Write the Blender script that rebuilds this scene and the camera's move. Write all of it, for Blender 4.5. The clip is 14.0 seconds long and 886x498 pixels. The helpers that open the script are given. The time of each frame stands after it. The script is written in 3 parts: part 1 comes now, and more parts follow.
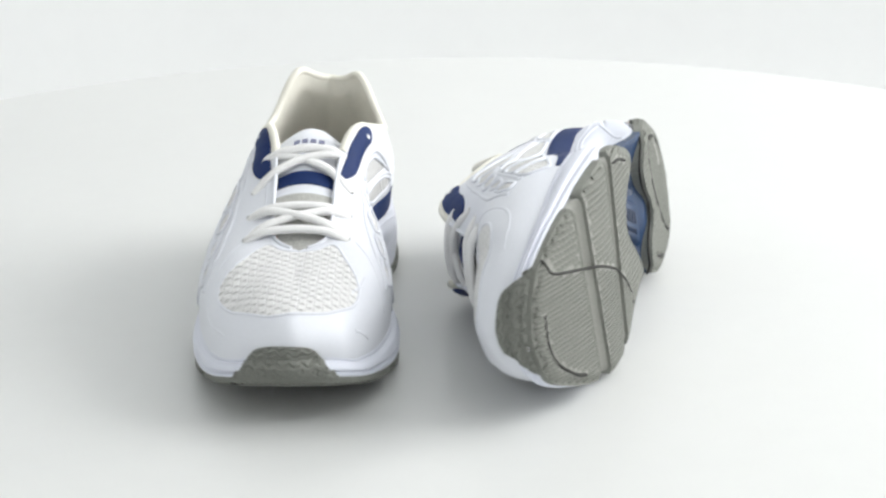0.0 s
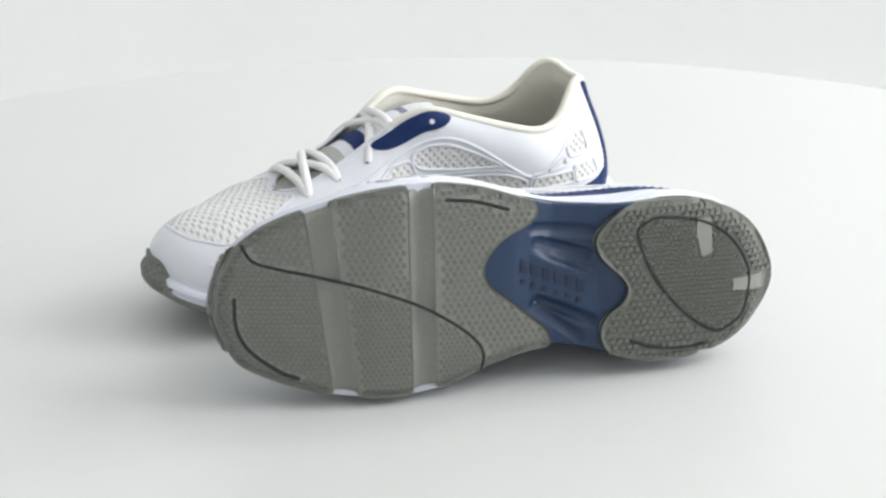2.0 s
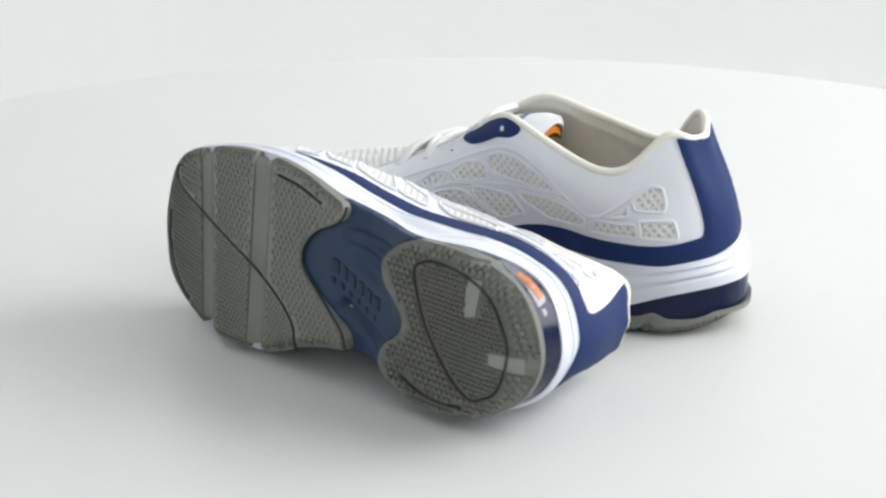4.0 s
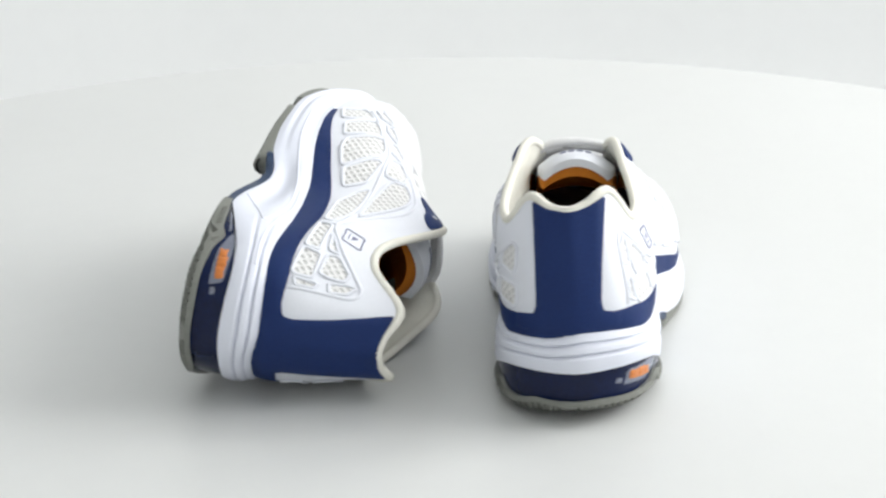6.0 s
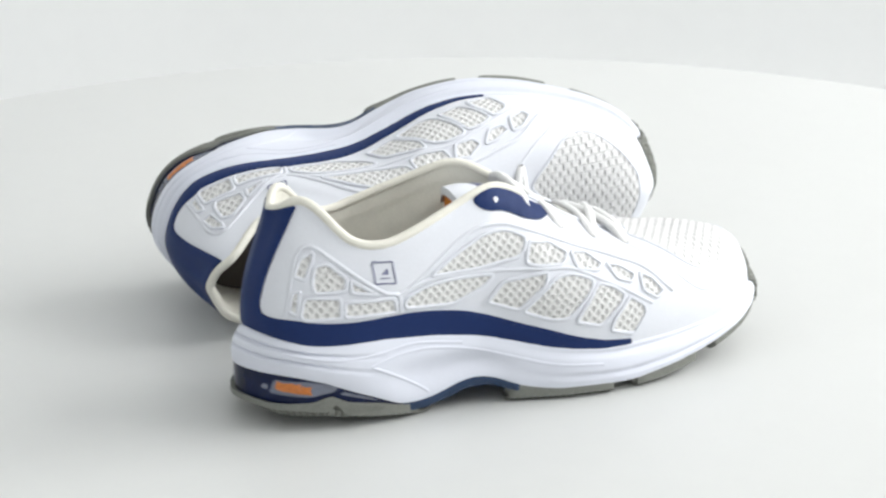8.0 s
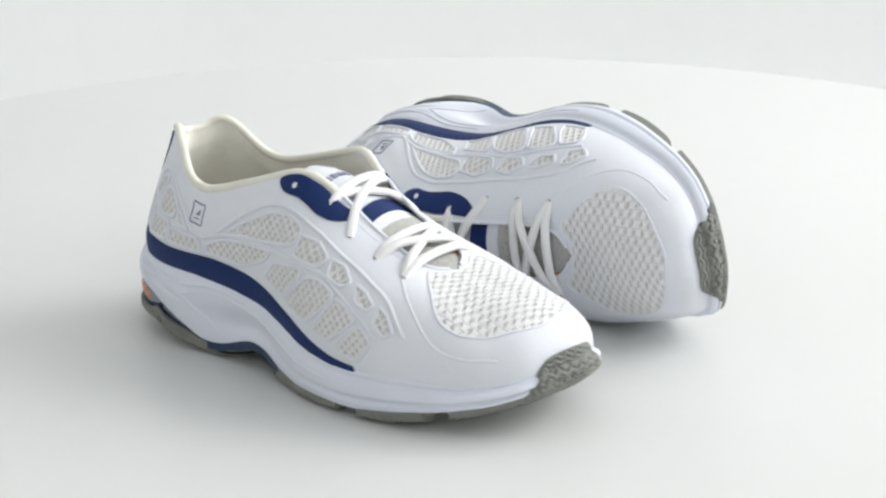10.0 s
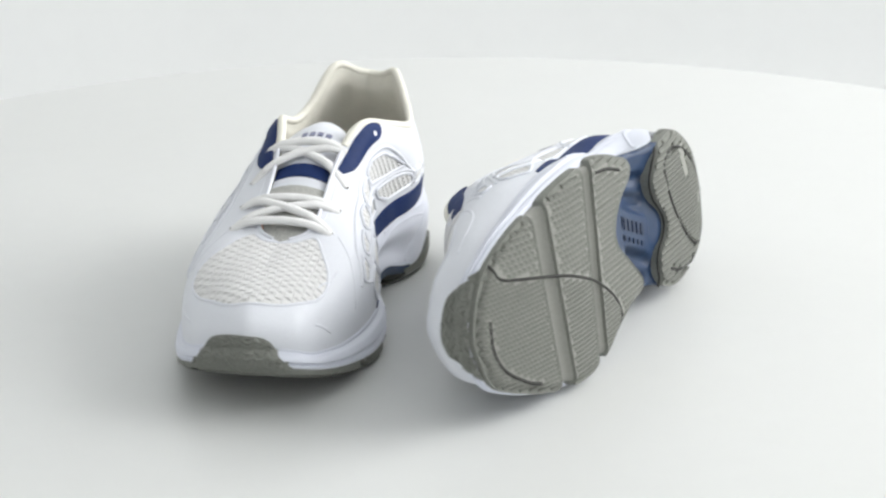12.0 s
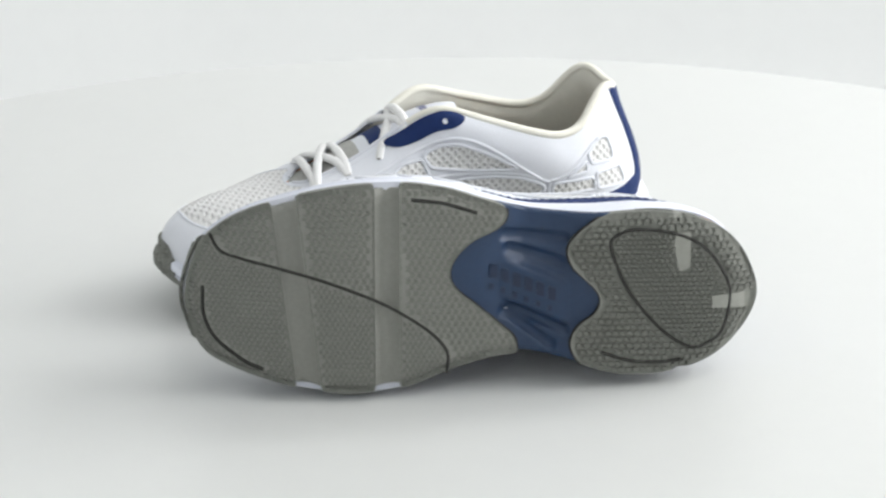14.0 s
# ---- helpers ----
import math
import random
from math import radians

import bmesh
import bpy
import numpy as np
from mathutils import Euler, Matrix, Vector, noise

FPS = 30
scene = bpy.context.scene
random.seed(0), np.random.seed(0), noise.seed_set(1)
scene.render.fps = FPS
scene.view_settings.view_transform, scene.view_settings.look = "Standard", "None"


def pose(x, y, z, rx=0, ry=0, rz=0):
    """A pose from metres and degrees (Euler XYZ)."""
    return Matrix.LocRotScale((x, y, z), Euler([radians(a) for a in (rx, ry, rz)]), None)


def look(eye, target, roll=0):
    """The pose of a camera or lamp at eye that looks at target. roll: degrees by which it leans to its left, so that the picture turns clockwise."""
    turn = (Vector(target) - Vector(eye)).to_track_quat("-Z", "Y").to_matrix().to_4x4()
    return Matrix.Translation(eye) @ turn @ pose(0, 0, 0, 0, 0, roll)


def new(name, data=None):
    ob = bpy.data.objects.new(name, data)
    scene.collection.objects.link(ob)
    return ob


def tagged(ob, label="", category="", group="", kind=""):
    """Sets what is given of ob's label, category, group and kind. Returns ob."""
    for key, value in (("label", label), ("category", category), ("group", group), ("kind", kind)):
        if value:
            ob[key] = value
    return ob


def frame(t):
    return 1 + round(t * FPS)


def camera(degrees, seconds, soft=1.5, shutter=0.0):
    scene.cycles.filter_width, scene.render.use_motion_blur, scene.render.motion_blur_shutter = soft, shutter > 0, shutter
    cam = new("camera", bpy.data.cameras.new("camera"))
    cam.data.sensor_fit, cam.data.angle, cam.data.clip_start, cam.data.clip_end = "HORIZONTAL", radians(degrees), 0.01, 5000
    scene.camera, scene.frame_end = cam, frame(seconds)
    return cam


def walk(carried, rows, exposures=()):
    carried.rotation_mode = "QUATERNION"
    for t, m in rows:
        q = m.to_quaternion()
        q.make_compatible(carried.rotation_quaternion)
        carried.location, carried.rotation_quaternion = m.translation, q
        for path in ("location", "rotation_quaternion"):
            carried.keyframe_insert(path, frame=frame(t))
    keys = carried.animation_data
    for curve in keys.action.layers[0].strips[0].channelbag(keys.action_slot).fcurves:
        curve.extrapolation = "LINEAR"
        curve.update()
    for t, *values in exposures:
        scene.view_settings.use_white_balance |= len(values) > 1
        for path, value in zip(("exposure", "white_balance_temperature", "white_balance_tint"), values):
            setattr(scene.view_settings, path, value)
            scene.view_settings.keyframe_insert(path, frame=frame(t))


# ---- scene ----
from mathutils.bvhtree import BVHTree
from mathutils.geometry import delaunay_2d_cdt

# The camera stands still; the turntable carries the two shoes round.
cam = camera(20.82, 14.0, soft=2.5, shutter=0.5)
EYE = Vector((0.0, -1.237, 0.4815))
AIM = EYE + Vector((-0.00149, 0.94229, -0.33478))
walk(cam, [(0.0, look(EYE, AIM, -1.27)), (14.0, look(EYE, AIM, -1.27))],
     exposures=[(0.0, 0.12), (0.3, 0.03), (0.6, 0.0), (14.0, 0.0)])
# how far the turntable has turned, in degrees seen from above
TURNED = [(0.0, -1.6), (0.5, -17.9), (1.0, -32.9), (1.5, -49.2), (2.0, -63.3), (2.5, -78.7), (2.7, -84.6), (4.8, -144.7), (5.0, -150.9), (5.5, -167.4), (6.0, -182.8), (6.5, -198.8), (7.0, -214.3),
          (7.5, -230.8), (8.0, -246.0), (8.5, -262.1), (9.0, -277.8), (9.2, -284.0), (11.3, -350.6), (11.5, -357.2), (12.0, -371.9), (12.5, -387.9), (13.0, -402.7), (13.5, -417.8), (14.0, -433.1)]

# ---------------------------------------------------------------- light
world = bpy.data.worlds.new("studio_air")
world.use_nodes = True
world.node_tree.nodes["Background"].inputs[0].default_value = (0.9, 0.95, 1.0, 1)
world.node_tree.nodes["Background"].inputs[1].default_value = 0.065
scene.world = world


def softbox(name, eye, target, w, h, watts, colour):
    lamp = bpy.data.lights.new(name, "AREA")
    lamp.shape, lamp.size, lamp.size_y = "RECTANGLE", w, h
    lamp.energy, lamp.color = watts, colour
    ob = new(name, lamp)
    ob.matrix_world = look(eye, target)
    return ob


softbox("key_softbox", (1.75, 0.12, 1.0), (0, 0, 0.05), 1.5, 1.3, 46.5, (0.995, 0.995, 0.987))
# Unseen fill lamp, added to brighten the fronts of the shoes and the table.
softbox("overhead_softbox", (1.05, -1.10, 2.2), (0, 0, 0), 2.4, 2.4, 19, (0.995, 1.0, 0.985))
# Another unseen lamp, added only to lift the brightness of the backdrop.
softbox("backdrop_light", (1.0, 1.1, 2.2), (1.05, 2.2, 0.3), 1.6, 0.4, 12, (1.0, 1.0, 1.0))


# ---------------------------------------------------------------- materials
def material(name, colour, rough=0.5, metal=0.0, grain=0.04, scale=300.0, bump=0.1, spec=0.5, coat=0.0, big=0.03):
    """A surface with colour variation at two scales and a fine relief."""
    m = bpy.data.materials.new(name)
    m.use_nodes = True
    nt = m.node_tree
    b = nt.nodes["Principled BSDF"]
    b.inputs["Roughness"].default_value = rough
    b.inputs["Metallic"].default_value = metal
    b.inputs["Specular IOR Level"].default_value = spec
    b.inputs["Coat Weight"].default_value = coat
    tc = nt.nodes.new("ShaderNodeTexCoord")
    fine, wide = nt.nodes.new("ShaderNodeTexNoise"), nt.nodes.new("ShaderNodeTexNoise")
    fine.inputs["Scale"].default_value, fine.inputs["Detail"].default_value = scale, 4
    wide.inputs["Scale"].default_value, wide.inputs["Detail"].default_value = scale / 14, 3
    for n in (fine, wide):
        nt.links.new(tc.outputs["Object"], n.inputs["Vector"])
    base = nt.nodes.new("ShaderNodeRGB")
    base.outputs[0].default_value = (*colour, 1)
    last = base.outputs[0]
    for tex, amount in ((fine, grain), (wide, big)):
        ramp = nt.nodes.new("ShaderNodeMapRange")
        ramp.inputs["From Min"].default_value, ramp.inputs["From Max"].default_value = 0.3, 0.7
        ramp.inputs["To Min"].default_value, ramp.inputs["To Max"].default_value = 1 - amount, 1 + amount
        nt.links.new(tex.outputs["Fac"], ramp.inputs["Value"])
        mul = nt.nodes.new("ShaderNodeVectorMath")
        mul.operation = "SCALE"
        nt.links.new(last, mul.inputs[0])
        nt.links.new(ramp.outputs[0], mul.inputs["Scale"])
        last = mul.outputs[0]
    nt.links.new(last, b.inputs["Base Color"])
    bp = nt.nodes.new("ShaderNodeBump")
    bp.inputs["Strength"].default_value, bp.inputs["Distance"].default_value = bump, 0.0006
    nt.links.new(fine.outputs["Fac"], bp.inputs["Height"])
    nt.links.new(bp.outputs[0], b.inputs["Normal"])
    return m


def mesh_cloth(name, light, dark, axes, pitch_p, pitch_q, low, high, lines=False):
    """Open sports mesh: staggered holes in the plane of two axes, pitch_p apart along a row and rows half of pitch_q apart, with fine channels between the rows."""
    m = material(name, light, 0.75, scale=500, grain=0.05)
    nt = m.node_tree
    b = nt.nodes["Principled BSDF"]
    tc = nt.nodes["Texture Coordinate"]
    wobble = nt.nodes.new("ShaderNodeTexNoise")
    wobble.inputs["Scale"].default_value = 90
    nt.links.new(tc.outputs["Object"], wobble.inputs["Vector"])
    sep = nt.nodes.new("ShaderNodeSeparateXYZ")
    nt.links.new(tc.outputs["Object"], sep.inputs[0])

    def math_node(op, a, c=None):
        n = nt.nodes.new("ShaderNodeMath")
        n.operation = op
        for i, v in enumerate((a, c)):
            if v is None:
                continue
            if isinstance(v, (int, float)):
                n.inputs[i].default_value = v
            else:
                nt.links.new(v, n.inputs[i])
        return n.outputs[0]

    drift = math_node("MULTIPLY", wobble.outputs["Fac"], 1.1)
    p = math_node("ADD", math_node("MULTIPLY", sep.outputs[axes[0]], math.pi / pitch_p), drift)
    q = math_node("ADD", math_node("MULTIPLY", sep.outputs[axes[1]], math.pi / pitch_q), drift)
    u = math_node("ABSOLUTE", math_node("SINE", math_node("ADD", p, q)))
    v = math_node("ABSOLUTE", math_node("SINE", math_node("SUBTRACT", p, q)))
    hole = nt.nodes.new("ShaderNodeMapRange")
    hole.interpolation_type = "SMOOTHSTEP"
    hole.inputs["From Min"].default_value, hole.inputs["From Max"].default_value = low, high
    nt.links.new(math_node("MULTIPLY", u, v), hole.inputs["Value"])
    depth = hole.outputs[0]
    if lines:
        channel = math_node("SUBTRACT", 1.0, math_node("MULTIPLY", math_node("ABSOLUTE", math_node("COSINE", math_node("MULTIPLY", q, 2.0))), 2.2))
        depth = math_node("MAXIMUM", depth, math_node("MULTIPLY", math_node("MAXIMUM", channel, 0.0), 0.5))
    mix = nt.nodes.new("ShaderNodeMix")
    mix.data_type = "RGBA"
    nt.links.new(depth, mix.inputs["Factor"])
    nt.links.new(b.inputs["Base Color"].links[0].from_socket, mix.inputs["A"])
    mix.inputs["B"].default_value = (*dark, 1)
    nt.links.new(mix.outputs["Result"], b.inputs["Base Color"])
    bp = nt.nodes["Bump"]
    bp.inputs["Strength"].default_value, bp.inputs["Distance"].default_value = 0.8, 0.0012
    bp.invert = True
    nt.links.new(depth, bp.inputs["Height"])
    return m


LEATHER = material("white_leather", (0.725, 0.745, 0.80), 0.42, scale=900, grain=0.015, bump=0.12, big=0.012)
FOAM = material("white_foam", (0.705, 0.73, 0.815), 0.5, scale=1200, grain=0.015, bump=0.08, big=0.012)
NAVY = material("navy_leather", (0.006, 0.023, 0.105), 0.6, scale=900, grain=0.1, bump=0.15, spec=0.25)
SHANK = material("blue_plastic", (0.011, 0.034, 0.088), 0.48, scale=400, grain=0.06, bump=0.03, coat=0.1)
SHANK_MARK = material("dark_blue_plastic", (0.006, 0.018, 0.052), 0.5, scale=400, grain=0.06, bump=0.03)
AIR = material("navy_clear_plastic", (0.004, 0.009, 0.04), 0.16, scale=300, grain=0.2, bump=0.02, spec=0.18, coat=0.08, big=0.3)
RUBBER = material("grey_rubber", (0.205, 0.211, 0.192), 0.75, scale=700, grain=0.10, bump=0.25, spec=0.3)
# Lighter than the pads: light caught in the flex grooves, put into the colour.
WEB = material("lightened_groove_rubber", (0.27, 0.272, 0.25), 0.6, scale=500, grain=0.05, bump=0.1, spec=0.3)
CLEAR = material("pale_clear_plastic", (0.16, 0.175, 0.23), 0.2, scale=300, grain=0.1, spec=0.5, coat=0.3)
NOTCH = material("pale_rubber", (0.27, 0.275, 0.25), 0.6, scale=500, grain=0.05, bump=0.1, spec=0.3)
# A dark insole, its colour also carrying the shade deep in the shoe.
INSOLE = material("dark_insole", (0.10, 0.085, 0.075), 0.9, scale=900, grain=0.08, bump=0.3, spec=0.2)
nt = RUBBER.node_tree
cells = nt.nodes.new("ShaderNodeTexVoronoi")
cells.inputs["Scale"].default_value = 330
nt.links.new(nt.nodes["Texture Coordinate"].outputs["Object"], cells.inputs["Vector"])
nt.links.new(cells.outputs["Distance"], nt.nodes["Bump"].inputs["Height"])
nt.nodes["Bump"].inputs["Strength"].default_value = 0.12
LINE = material("dark_rubber_line", (0.022, 0.022, 0.02), 0.8, scale=700, grain=0.1)
CREAM = material("cream_lining", (0.78, 0.765, 0.69), 0.85, scale=1500, grain=0.05, bump=0.3, spec=0.2)
ORANGE = material("orange_lining", (0.62, 0.20, 0.025), 0.85, scale=1200, grain=0.08, bump=0.3, spec=0.2)
BADGE = material("orange_badge", (0.55, 0.17, 0.03), 0.35, scale=500, grain=0.15, coat=0.1)
LACE = material("white_lace", (0.82, 0.82, 0.82), 0.8, scale=1800, grain=0.06, bump=0.6, spec=0.2)
GREYCLOTH = material("grey_tongue_mesh", (0.42, 0.42, 0.40), 0.9, scale=700, grain=0.15, bump=0.4, spec=0.2)
INK = material("grey_ink", (0.20, 0.21, 0.32), 0.6, grain=0.05)
HOLE = material("lace_hole_shade", (0.10, 0.09, 0.08), 0.8)
SIDE_MESH = mesh_cloth("side_mesh", (0.77, 0.77, 0.765), (0.60, 0.60, 0.595), (0, 2), 0.0046, 0.0052, 0.25, 0.80)
VAMP_MESH = mesh_cloth("vamp_mesh", (0.77, 0.77, 0.77), (0.60, 0.60, 0.60), (0, 1), 0.0050, 0.0080, 0.50, 0.92, True)
TABLE = material("white_acrylic", (0.650, 0.660, 0.652), 0.36, scale=60, grain=0.006, bump=0.01, big=0.012, spec=0.34)
PAPER = material("white_backdrop", (0.77, 0.78, 0.78), 0.9, scale=30, grain=0.006, bump=0.02, big=0.01)


# ---------------------------------------------------------------- mesh helpers
def link_mesh(name, verts, faces, mat, parent, label="", smooth=True, sgn=1.0):
    me = bpy.data.meshes.new(name)
    me.from_pydata([(v[0], sgn * v[1], v[2]) for v in verts], [], [tuple(f) for f in faces])
    bm = bmesh.new()
    bm.from_mesh(me)
    bmesh.ops.remove_doubles(bm, verts=bm.verts, dist=1e-6)
    bmesh.ops.recalc_face_normals(bm, faces=bm.faces)
    for f in bm.faces:
        f.smooth = smooth
    if smooth:
        for e in bm.edges:
            if len(e.link_faces) == 2 and e.calc_face_angle(0) > 0.9:
                e.smooth = False
    bm.to_mesh(me)
    bm.free()
    me.materials.append(mat)
    ob = new(name, me)
    ob.parent = parent
    if label:
        tagged(ob, label)
    return ob


def closed_spline(pts, n):
    """n points along a closed smooth curve through pts, evenly spaced."""
    p = np.array(pts, float)
    out = []
    for i in range(len(p)):
        a, b, c, d = p[i - 1], p[i], p[(i + 1) % len(p)], p[(i + 2) % len(p)]
        for t in np.linspace(0, 1, 24, endpoint=False):
            out.append(0.5 * (2 * b + (c - a) * t + (2 * a - 5 * b + 4 * c - d) * t * t + (3 * b - a - 3 * c + d) * t ** 3))
    return even(np.array(out), n, True)


def open_spline(pts, n):
    p = np.array(pts, float)
    p = np.vstack([2 * p[0] - p[1], p, 2 * p[-1] - p[-2]])
    out = []
    for i in range(1, len(p) - 2):
        a, b, c, d = p[i - 1:i + 3]
        for t in np.linspace(0, 1, 24, endpoint=False):
            out.append(0.5 * (2 * b + (c - a) * t + (2 * a - 5 * b + 4 * c - d) * t * t + (3 * b - a - 3 * c + d) * t ** 3))
    out.append(p[-2])
    return even(np.array(out), n, False)


def even(p, n, closed):
    if closed:
        p = np.vstack([p, p[:1]])
    s = np.concatenate([[0], np.cumsum(np.linalg.norm(np.diff(p, axis=0), axis=1))])
    at = np.linspace(0, s[-1], n, endpoint=not closed)
    return np.stack([np.interp(at, s, p[:, i]) for i in range(p.shape[1])], 1)


def inside(poly, pts):
    x, y = pts[:, 0], pts[:, 1]
    r = np.zeros(len(pts), bool)
    for (x0, y0), (x1, y1) in zip(poly, np.roll(poly, -1, axis=0)):
        hit = (y0 > y) != (y1 > y)
        if abs(y1 - y0) > 1e-12:
            r ^= hit & (x < (x1 - x0) * (y - y0) / (y1 - y0) + x0)
    return r


def filled(poly, step):
    """The polygon as a triangle net with inner points: points, triangles, boundary edges."""
    poly = even(np.array(poly, float), max(8, int(np.linalg.norm(np.diff(np.vstack([poly, poly[:1]]), axis=0), axis=1).sum() / step)), True)
    lo, hi = poly.min(0), poly.max(0)
    gx, gy = np.meshgrid(np.arange(lo[0] + step / 2, hi[0], step), np.arange(lo[1] + step / 2, hi[1], step * 0.9))
    gx = gx + (np.arange(gx.shape[0]) % 2)[:, None] * step * 0.5
    g = np.stack([gx.ravel(), gy.ravel()], 1)
    g = g[inside(poly, g)]
    if len(g):
        near = np.array([((poly - q) ** 2).sum(1).min() for q in g])
        g = g[near > (0.6 * step) ** 2]
    pts = np.vstack([poly, g]) if len(g) else poly
    n = len(poly)
    vs, _, fs, _, _, _ = delaunay_2d_cdt([Vector(p) for p in pts], [(i, (i + 1) % n) for i in range(n)], [], 1, 1e-7)
    count = {}
    for f in fs:
        for a, b in zip(f, list(f[1:]) + [f[0]]):
            count[(min(a, b), max(a, b))] = count.get((min(a, b), max(a, b)), 0) + 1
    edge = [e for e, c in count.items() if c == 1]
    return np.array([(v.x, v.y) for v in vs]), [list(f) for f in fs], edge


def slab(poly, low, high, step=0.004, lip=0.0007):
    """A solid over a plan outline between two height functions, with softened lower edges."""
    pts, tris, edge = filled(poly, step)
    rim = {i for e in edge for i in e}
    n = len(pts)
    v = [(x, y, low(x, y) + (lip if i in rim else 0)) for i, (x, y) in enumerate(pts)] + [(x, y, high(x, y)) for x, y in pts]
    f = [t[::-1] for t in tris] + [[i + n for i in t] for t in tris]
    f += [[a, b, b + n, a + n] for a, b in edge]
    return v, f


def overlay(poly, cast, off, step=0.003, deep=0.0015, relief=None):
    """A patch of sheet laid on a curved surface: cast(p, q) gives a place and a normal."""
    pts, tris, edge = filled(poly, step)
    rim = {i for e in edge for i in e}
    top, low = [], []
    for i, (p, q) in enumerate(pts):
        at, nor = cast(p, q)
        top.append(at + nor * (off * (0.55 if i in rim else 1) - (relief(p, q) if relief and i not in rim else 0)))
        low.append(at - nor * deep)
    n = len(pts)
    return top + low, tris + [[a, b, b + n, a + n] for a, b in edge]


def tube(path, r, closed=False, flat=1.0, ups=None, sides=8):
    """A tube along points; flat squeezes it along ups."""
    path = [Vector(p) for p in path]
    n = len(path)
    v, f = [], []
    for i, p in enumerate(path):
        a = path[i - 1] if (closed or i) else p
        b = path[(i + 1) % n] if (closed or i < n - 1) else p
        t = (b - a).normalized()
        up = ups[i] if ups else Vector((0, 0, 1))
        side = t.cross(up)
        side = side.normalized() if side.length > 1e-6 else Vector((1, 0, 0))
        up = side.cross(t)
        for k in range(sides):
            w = 2 * math.pi * k / sides
            v.append(p + side * (math.cos(w) * r) + up * (math.sin(w) * r * flat))
    for i in range(n if closed else n - 1):
        j = (i + 1) % n
        for k in range(sides):
            l = (k + 1) % sides
            f.append((i * sides + k, i * sides + l, j * sides + l, j * sides + k))
    if not closed:
        f += [tuple(range(sides)), tuple(range((n - 1) * sides, n * sides))]
    return v, f


def ramp(knots):
    """A smooth function through (x, value) knots."""
    xs, ys = [k[0] for k in knots], [k[1] for k in knots]
    fine = np.linspace(xs[0], xs[-1], 400)
    raw = np.interp(fine, xs, ys)
    pad = np.concatenate([np.full(9, raw[0]), raw, np.full(9, raw[-1])])
    soft = np.convolve(pad, np.ones(19) / 19, "valid")
    return lambda x: float(np.interp(x, fine, soft))


# ---------------------------------------------------------------- the shape of a shoe
# x from heel to toe, y to the outer side of the foot, z up from the ground
LAT = [(0.0012, 0.004), (0.0072, 0.024), (0.0178, 0.0370), (0.0335, 0.0440), (0.055, 0.0475), (0.085, 0.047), (0.112, 0.048),
       (0.135, 0.0540), (0.157, 0.061), (0.182, 0.0643), (0.208, 0.0625), (0.232, 0.0575), (0.2565, 0.0495), (0.2725, 0.0405), (0.2842, 0.0275)]
MED = [(0.0060, -0.0135), (0.0168, -0.0265), (0.032, -0.0352), (0.055, -0.039), (0.075, -0.0375), (0.096, -0.0315), (0.124, -0.0275),
       (0.152, -0.0340), (0.178, -0.0445), (0.202, -0.0475), (0.226, -0.0465), (0.248, -0.042), (0.266, -0.036), (0.281, -0.028), (0.2880, -0.0145)]
OUTLINE = closed_spline(LAT + [(0.2915, 0.003)] + MED[::-1], 480)
BITE_Z = ramp([(0.0, 0.051), (0.03, 0.0462), (0.06, 0.0465), (0.09, 0.0438), (0.12, 0.0378), (0.15, 0.0295), (0.18, 0.0255), (0.25, 0.0260), (0.275, 0.0300), (0.296, 0.0400)])
MID_LOW = ramp([(0.0, 0.0275), (0.015, 0.0268), (0.03, 0.023), (0.045, 0.0175), (0.06, 0.0125), (0.072, 0.0075), (0.085, 0.008), (0.095, 0.011),
                (0.105, 0.015), (0.116, 0.0155), (0.125, 0.0125), (0.134, 0.0082), (0.15, 0.0062), (0.195, 0.0058), (0.22, 0.0088), (0.246, 0.0132),
                (0.268, 0.0185), (0.284, 0.0245), (0.296, 0.0290)])
PAD_LOW = ramp([(0.0, 0.008), (0.012, 0.003), (0.03, 0.0004), (0.08, 0.0), (0.2, 0.0), (0.215, 0.0008), (0.232, 0.004), (0.25, 0.0085), (0.262, 0.0117),
                (0.274, 0.0165), (0.286, 0.0205), (0.296, 0.0255)])
ARCH = ramp([(0.06, 0.003), (0.085, 0.004), (0.098, 0.0075), (0.107, 0.0105), (0.118, 0.011), (0.13, 0.0065), (0.14, 0.0035), (0.17, 0.003)])
# top line of the upper on the outer side: share of the way round, x, y, z
TOP = [(0.00, 0.021, 0.000, 0.1060), (0.05, 0.0245, 0.0085, 0.1080), (0.09, 0.0275, 0.0145, 0.1130), (0.13, 0.034, 0.0190, 0.1140), (0.17, 0.0423, 0.0245, 0.1045),
       (0.20, 0.048, 0.0280, 0.0965), (0.235, 0.055, 0.0312, 0.0910), (0.27, 0.0664, 0.0335, 0.0893), (0.31, 0.078, 0.0340, 0.0917), (0.35, 0.0925, 0.0320, 0.0965),
       (0.40, 0.110, 0.0285, 0.1020), (0.44, 0.124, 0.0265, 0.1070), (0.47, 0.134, 0.0240, 0.1085), (0.51, 0.145, 0.0205, 0.1035), (0.56, 0.160, 0.019, 0.0930),
       (0.62, 0.178, 0.019, 0.0820), (0.68, 0.199, 0.0185, 0.0725), (0.72, 0.2105, 0.0150, 0.0680), (0.75, 0.213, 0.003, 0.0668), (0.85, 0.225, 0.003, 0.0645), (1.00, 0.243, 0.003, 0.0610)]
TOP_AT = [ramp([(k[0], k[i]) for k in TOP]) for i in (1, 2, 3)]
